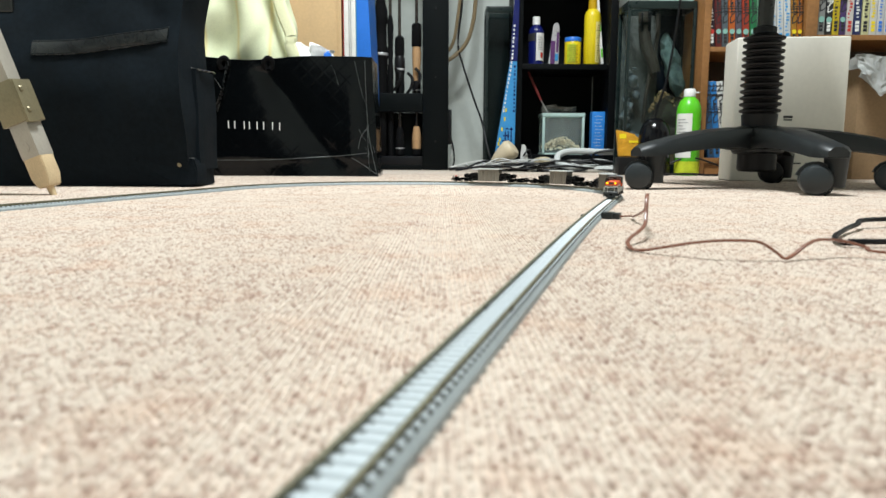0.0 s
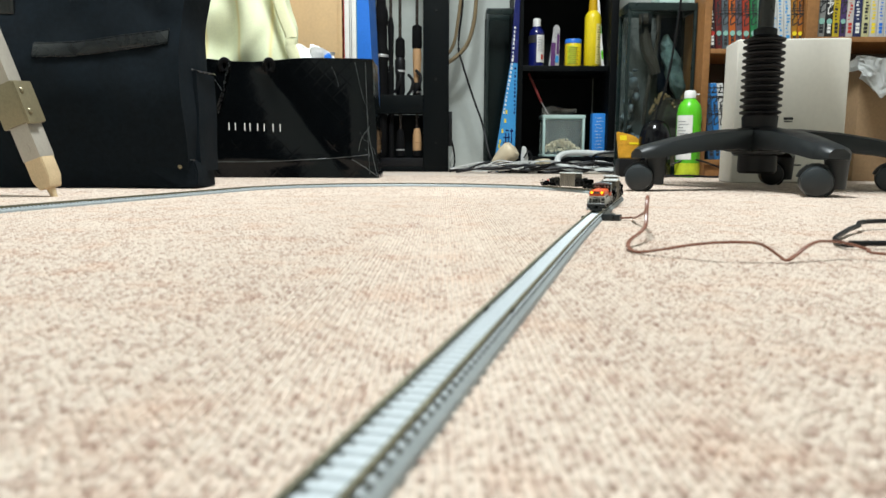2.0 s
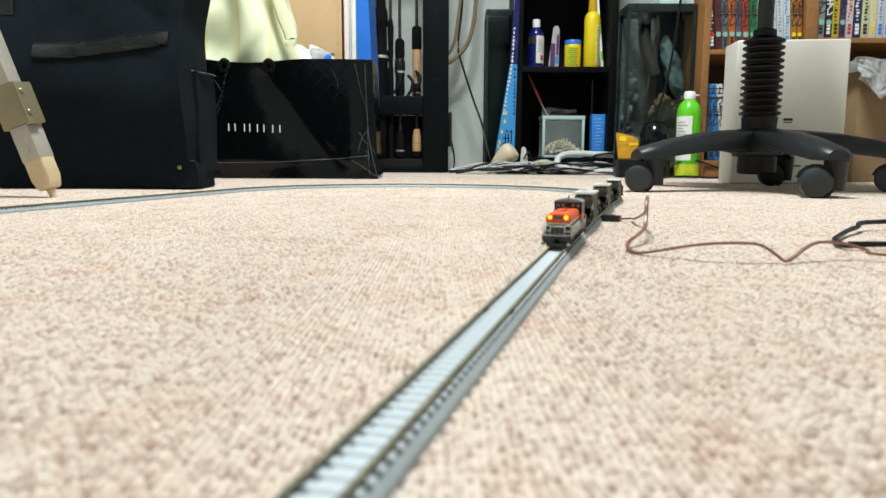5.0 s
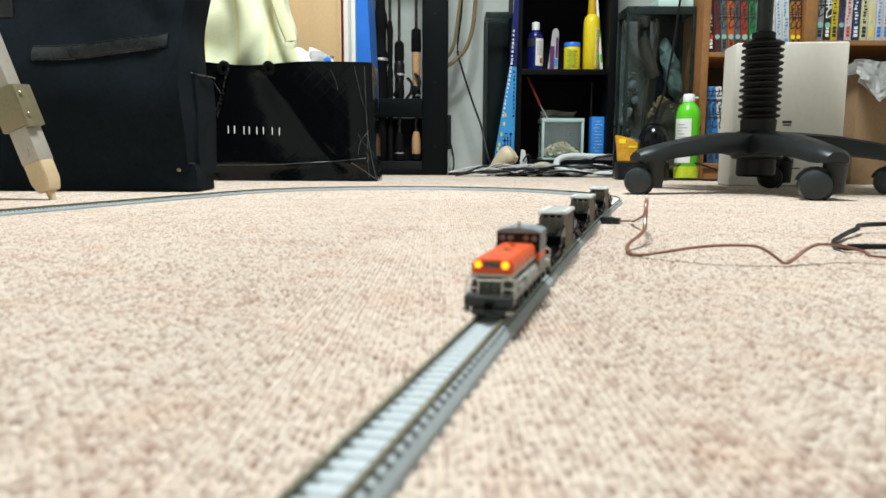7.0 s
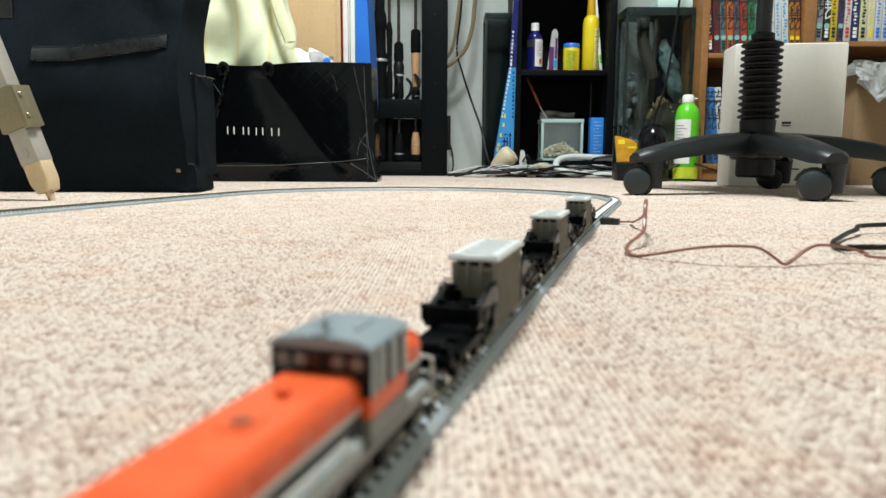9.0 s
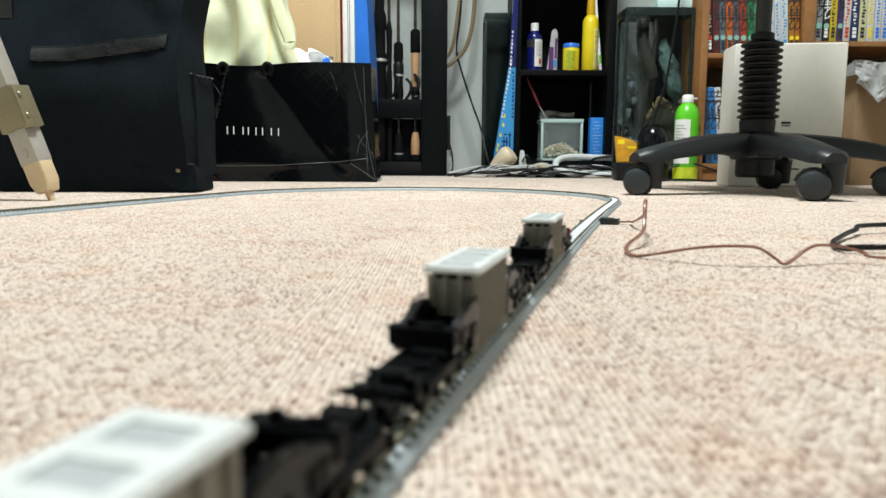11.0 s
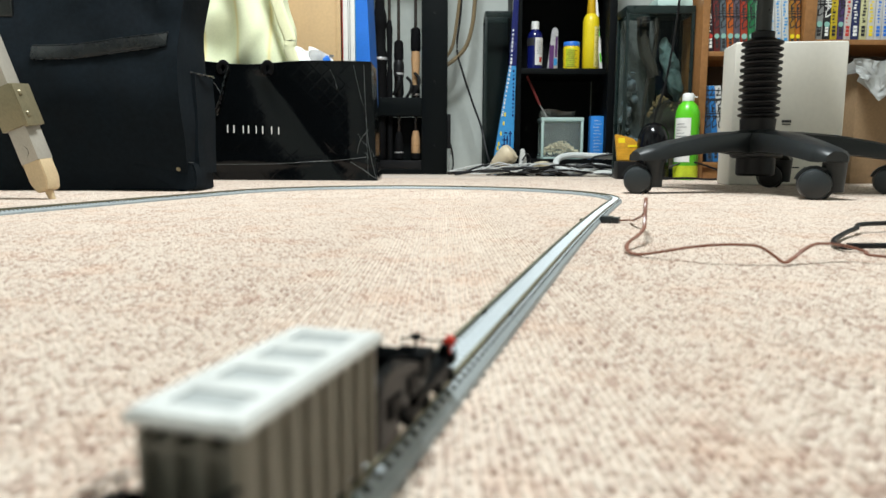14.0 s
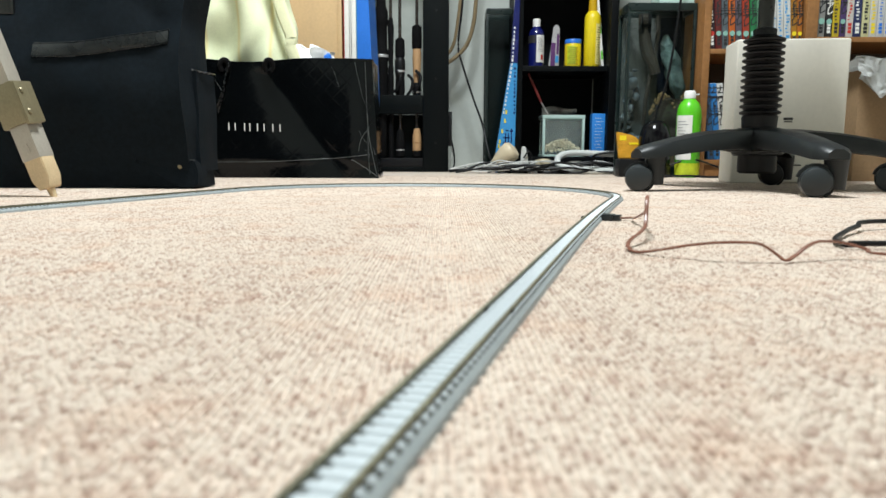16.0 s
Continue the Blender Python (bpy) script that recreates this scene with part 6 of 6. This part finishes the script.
def make_plastic_bag():
    """A thin sheet laid over the carton's edge, its front hanging in folds to a ragged hem."""
    hem_x, hem_z = (-0.043, -0.02, 0.006, 0.03, 0.065, 0.13, 0.22), (0.243, 0.226, 0.196, 0.214, 0.232, 0.222, 0.240)
    bm = bm_new()
    nu, nv = 64, 30
    grid = []
    for j in range(nv + 1):
        v = j / nv
        row = []
        for i in range(nu + 1):
            x = -0.045 + 0.27 * i / nu
            hem = float(np.interp(x, hem_x, hem_z))
            crumple = noise.noise(Vector((x * 26, v * 3.2, 1.7)))
            fine = abs(noise.noise(Vector((x * 70, v * 9, 4.1))))
            if v < 0.35:
                k = v / 0.35
                y, z = 0.13 - 0.175 * k, 0.280 + 0.016 * k + 0.012 * crumple * k
            else:
                k = (v - 0.35) / 0.65
                y, z = -0.045 - 0.012 * k, 0.296 + 0.012 * crumple * (1 - k) + (hem - 0.296) * k
            y += 0.020 * crumple * (0.3 + k) - 0.012 * fine
            row.append(bm.verts.new((x + 0.010 * noise.noise(Vector((v * 5, x * 11, 9.0))), min(y, 0.14) if v < 0.35 else min(y, -0.034), max(z, 0.2745) if v < 0.35 else z)))
        grid.append(row)
    for a, b in zip(grid, grid[1:]):
        for i in range(nu):
            bm.faces.new((a[i], a[i + 1], b[i + 1], b[i]))
    bmesh.ops.solidify(bm, geom=list(bm.faces), thickness=0.0008)
    solid("white_plastic_bag", bm, BAG_FILM, "crumpled white plastic bag draped over a carton", "plastic bag", m=pose(1.02, 1.73, 0))


make_plastic_bag()


# ---- office chair ----
def make_chair():
    cx, cy = 0.582, 1.30
    root = thing("office_chair", pose(cx, cy, 0), "dark grey five-star office chair base on casters", "office chair")
    bm = bm_new()
    add_lathe(bm, [(0.040, 0.062), (0.045, 0.066), (0.048, 0.095), (0.044, 0.108), (0.036, 0.113)], None, 28)
    part("hub", bm, GREY_PLASTIC, root)
    bm = bm_new()
    add_lathe(bm, [(0.030, 0.030), (0.034, 0.034), (0.034, 0.064)], None, 24)
    part("hub_boss", bm, BLACK_PLASTIC, root)
    for i, a in enumerate((199, 271, 343, 55, 127)):
        d = Vector((math.cos(radians(a)), math.sin(radians(a)), 0))
        s = Vector((-d.y, d.x, 0))
        bm = bm_new()
        rings = []
        for r, w, zt, zb in ((0.025, 0.034, 0.112, 0.068), (0.07, 0.032, 0.110, 0.074), (0.13, 0.029, 0.104, 0.071), (0.19, 0.027, 0.093, 0.064), (0.232, 0.026, 0.083, 0.058), (0.252, 0.024, 0.078, 0.057), (0.262, 0.016, 0.073, 0.058)):
            sec = [(-w, zb), (-w * 1.02, (zb + zt) / 2), (-w * 0.8, zt - 0.004), (-w * 0.4, zt), (w * 0.4, zt), (w * 0.8, zt - 0.004), (w * 1.02, (zb + zt) / 2), (w, zb)]
            rings.append([bm.verts.new(d * r + s * u + Vector((0, 0, z))) for u, z in sec])
        for p, q in zip(rings, rings[1:]):
            for k in range(8):
                bm.faces.new((p[k], p[(k + 1) % 8], q[(k + 1) % 8], q[k]))
        bm.faces.new(list(reversed(rings[0])))
        bm.faces.new(rings[-1])
        part("star_leg", bm, GREY_PLASTIC, root)
        # a hooded twin-wheel caster
        tip = d * 0.236 + Vector((0.012, 0, 0))
        turn = (-16, -24, -30, -20, -15)[i]
        m = Matrix.Translation(tip) @ pose(0, 0, 0, 0, 0, turn)
        bm = bm_new()
        add_cyl(bm, m @ Vector((0.0, 0, 0.012)), m @ Vector((0.0, 0, 0.063)), 0.0145, 0.0180, seg=18)
        hood = []
        n = 12
        for yy in (-0.0115, 0.0115):
            outer = [m @ Vector((-0.027 + 0.0285 * math.cos(radians(b)), yy, 0.0235 + 0.0285 * math.sin(radians(b)))) for b in np.linspace(-60, 165, n)]
            inner = [m @ Vector((-0.027 + 0.006 * math.cos(radians(b)), yy, 0.0235 + 0.006 * math.sin(radians(b)))) for b in np.linspace(-60, 165, n)]
            hood.append(([bm.verts.new(v) for v in outer], [bm.verts.new(v) for v in inner]))
        (o1, i1), (o2, i2) = hood
        for k in range(n - 1):
            bm.faces.new((o1[k], o1[k + 1], o2[k + 1], o2[k]))
            bm.faces.new((i1[k], i2[k], i2[k + 1], i1[k + 1]))
            bm.faces.new((o1[k], i1[k], i1[k + 1], o1[k + 1]))
            bm.faces.new((o2[k], o2[k + 1], i2[k + 1], i2[k]))
        for k in (0, n - 1):
            bm.faces.new((o1[k], o2[k], i2[k], i1[k]))
        # the two rear casters go darker: shade under the chair put into colour
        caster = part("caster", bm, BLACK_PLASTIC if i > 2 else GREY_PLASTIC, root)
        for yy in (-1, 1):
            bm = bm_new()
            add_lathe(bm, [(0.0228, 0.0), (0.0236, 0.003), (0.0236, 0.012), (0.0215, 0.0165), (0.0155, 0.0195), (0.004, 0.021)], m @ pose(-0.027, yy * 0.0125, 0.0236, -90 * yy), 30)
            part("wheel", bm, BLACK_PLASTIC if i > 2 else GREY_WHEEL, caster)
    prof = [(0.030, 0.112), (0.0315, 0.134)]
    z = 0.134
    for k in range(12):
        prof += [(0.0285, z), (0.0300, z + 0.003), (0.0350, z + 0.0045), (0.0362, z + 0.0072), (0.0350, z + 0.0088), (0.0300, z + 0.0105)]
        z += 0.0117
    prof += [(0.026, z), (0.020, z + 0.004), (0.020, z + 0.014), (0.016, z + 0.016)]
    bm = bm_new()
    add_lathe(bm, prof, None, 32)
    part("bellows", bm, BLACK_PLASTIC, root, "black ribbed rubber bellows")
    bm = bm_new()
    add_lathe(bm, [(0.0135, z), (0.0135, 0.46)], None, 20)
    part("gas_column", bm, mat("dark_column", (0.03, 0.03, 0.028), 0.3, 0.4), root)
    bm = bm_new()
    add_box(bm, -0.17, 0.12, -0.17, 0.18, 0.44, 0.475, 0.006)
    part("seat_plate", bm, BLACK_METAL, root, "black steel seat plate")
    bm = bm_new()
    add_soft(bm, -0.185, 0.185, -0.185, 0.185, 0.475, 0.54, 8, 0.004, 6, None, 0.10)
    part("seat", bm, BLACK_CLOTH, root, "black upholstered seat")
    return root


make_chair()

# ---- feeder and wires by the track ----
fx, fy, fa = on_line(0.690, -0.0085)
root = thing("track_feeder", pose(fx, fy, 0, 0, 0, fa - 8), "small dark grey power feeder plugged into the track", "power feeder")
bm = bm_new()
add_box(bm, 0.000, 0.011, -0.0068, 0.0068, 0.0002, 0.0066, 0.0006)
add_box(bm, 0.010, 0.0175, -0.0052, 0.0052, 0.0004, 0.0060, 0.0005)
part("plug_body", bm, GREY_WHEEL, root, "dark grey plug")
box_part("far_clip", root, BLACK_PLASTIC, -0.0205, -0.0165, -0.003, 0.003, 0.0003, 0.0035, 0.0004)
ex, ey = fx + 0.0165 * math.cos(radians(fa - 8)), fy + 0.0165 * math.sin(radians(fa - 8))
cord("feeder_cable", [(ex, ey, 0.003), (ex + 0.012, ey + 0.003, 0.003),
     (0.177, 0.64, 0.0055), (0.1743, 0.6, 0.0141), (0.1644, 0.56, 0.0242), (0.1586, 0.54, 0.0315),
     (0.154, 0.525, 0.0293), (0.151, 0.515, 0.0181), (0.1475, 0.505, 0.0116), (0.139, 0.49, 0.0083),
     (0.1289, 0.475, 0.0053), (0.1241, 0.462, 0.003), (0.1233, 0.448, 0.0017), (0.1282, 0.44, 0.0019),
     (0.1392, 0.43, 0.0053), (0.1522, 0.42, 0.0093), (0.1655, 0.413, 0.0116), (0.1828, 0.41, 0.012),
     (0.191, 0.41, 0.0102), (0.1984, 0.408, 0.0052), (0.2023, 0.405, 0.0022), (0.21, 0.41, 0.0042),
     (0.2202, 0.415, 0.0097), (0.2306, 0.42, 0.0118), (0.2473, 0.425, 0.0102), (0.2583, 0.42, 0.0073),
     (0.2678, 0.415, 0.0047), (0.36, 0.41, 0.0016)],
     0.0015, WIRE_BROWN, "brown twin feeder wire curling over the carpet", 8, 0.6)
cord("black_power_cable", [(0.60, 0.64, 0.004),
     (0.3844, 0.6, 0.0076), (0.3414, 0.57, 0.0057), (0.3095, 0.535, 0.0039), (0.2826, 0.497, 0.0036),
     (0.2748, 0.47, 0.0034), (0.2879, 0.47, 0.0038), (0.3026, 0.47, 0.0043), (0.60, 0.49, 0.0024)], 0.0020, WIRE_BLACK, "black power cord doubled back on the carpet", 10)

# ---- carpet pile near the camera ----
def carpet_tufts(name, y_a, y_b, dx, dy, k, seed):
    """Loops in rows that run along the room; k sides to a loop."""
    rng = np.random.default_rng(seed)
    xs, ys = np.arange(-0.73 * y_b, 0.73 * y_b, dx), np.arange(y_a, y_b, dy)
    X, Y = np.meshgrid(xs, ys)
    X, Y = X.ravel(), Y.ravel()
    keep = np.abs(X) < 0.68 * Y + 0.03
    X, Y = X[keep], Y[keep]
    n = len(X)
    X = X + rng.normal(0, 0.06 * dx, n)
    Y = Y + rng.normal(0, 0.20 * dy, n)
    r = rng.uniform(0.85, 1.2, n)
    rx, ry = 0.45 * dx * r, 0.66 * dy * r
    top = 0.00030 + 0.00022 * rng.random(n)
    ang = np.arange(k) * 2 * np.pi / k
    a0 = rng.uniform(0, 2 * np.pi, n)
    ca, sa = np.cos(a0[:, None] + ang), np.sin(a0[:, None] + ang)
    V = np.zeros((n, 2 * k + 1, 3))
    V[:, :k, 0], V[:, :k, 1], V[:, :k, 2] = X[:, None] + rx[:, None] * ca, Y[:, None] + ry[:, None] * sa, -0.0010
    V[:, k:2 * k, 0], V[:, k:2 * k, 1], V[:, k:2 * k, 2] = X[:, None] + 0.82 * rx[:, None] * ca, Y[:, None] + 0.85 * ry[:, None] * sa, (top - 0.00018)[:, None]
    V[:, 2 * k, 0], V[:, 2 * k, 1], V[:, 2 * k, 2] = X + rng.normal(0, 0.12 * dx, n), Y + rng.normal(0, 0.12 * dy, n), top
    base = (np.arange(n) * (2 * k + 1))[:, None]
    quads = np.concatenate([np.stack([base[:, 0] + i, base[:, 0] + (i + 1) % k, base[:, 0] + k + (i + 1) % k, base[:, 0] + k + i], 1) for i in range(k)])
    tris = np.concatenate([np.stack([base[:, 0] + k + i, base[:, 0] + k + (i + 1) % k, base[:, 0] + 2 * k], 1) for i in range(k)])
    me = bpy.data.meshes.new(name)
    me.vertices.add(n * (2 * k + 1))
    me.vertices.foreach_set("co", V.ravel())
    loops = np.concatenate([quads.ravel(), tris.ravel()])
    me.loops.add(len(loops))
    me.loops.foreach_set("vertex_index", loops.astype(np.int32))
    me.polygons.add(len(quads) + len(tris))
    starts = np.concatenate([np.arange(len(quads)) * 4, len(quads) * 4 + np.arange(len(tris)) * 3])
    me.polygons.foreach_set("loop_start", starts.astype(np.int32))
    me.update(calc_edges=True)
    me.validate()
    me.materials.append(CARPET)
    me.shade_smooth()
    return tagged(new(name, me), "mottled beige loop pile of the carpet", "carpet pile", kind="stuff")


carpet_tufts("carpet_pile", 0.085, 1.05, 0.0025, 0.0038, 5, 4)
carpet_tufts("carpet_pile", 1.053, 2.05, 0.0046, 0.0095, 4, 5)


# ---- movement ----
SPEED, FRONT0, PITCH = 0.0947, 0.9013, 0.1634
LOCO_HALF, FIRST = 0.0460, 0.1059


def vehicle_rows(mid, half):
    """Poses of a vehicle whose middle runs `mid` behind the train's front, on pivots `half` to each side of it,
    and the turn of the line at each pivot against the vehicle."""
    rows = []
    for i in range(65):
        t = i * 0.25
        s = FRONT0 - SPEED * t + mid
        xa, ya, ha = on_line(s - half)
        xb, yb, hb = on_line(s + half)
        turn = math.degrees(math.atan2(-(xa - xb), ya - yb))
        rows.append((t, pose((xa + xb) / 2, (ya + yb) / 2, RAIL_Z, 0, 0, turn), (ha + 180 - turn + 180) % 360 - 180, (hb + 180 - turn + 180) % 360 - 180))
    return rows


def motions():
    walk(loco, [r[:2] for r in vehicle_rows(LOCO_HALF, 0.024)])
    for i, wagon in enumerate(wagons):
        rows = vehicle_rows(FIRST + (i + 0.5) * PITCH, 0.056)
        walk(wagon, [r[:2] for r in rows])
        for ob in wagon.children:
            if ob.name.startswith("end_truck"):
                lead = ob.location.y > 0
                walk(ob, [(t, pose(0, 0.056 if lead else -0.056, 0, 0, 0, a if lead else b)) for t, m, a, b in rows])


motions()
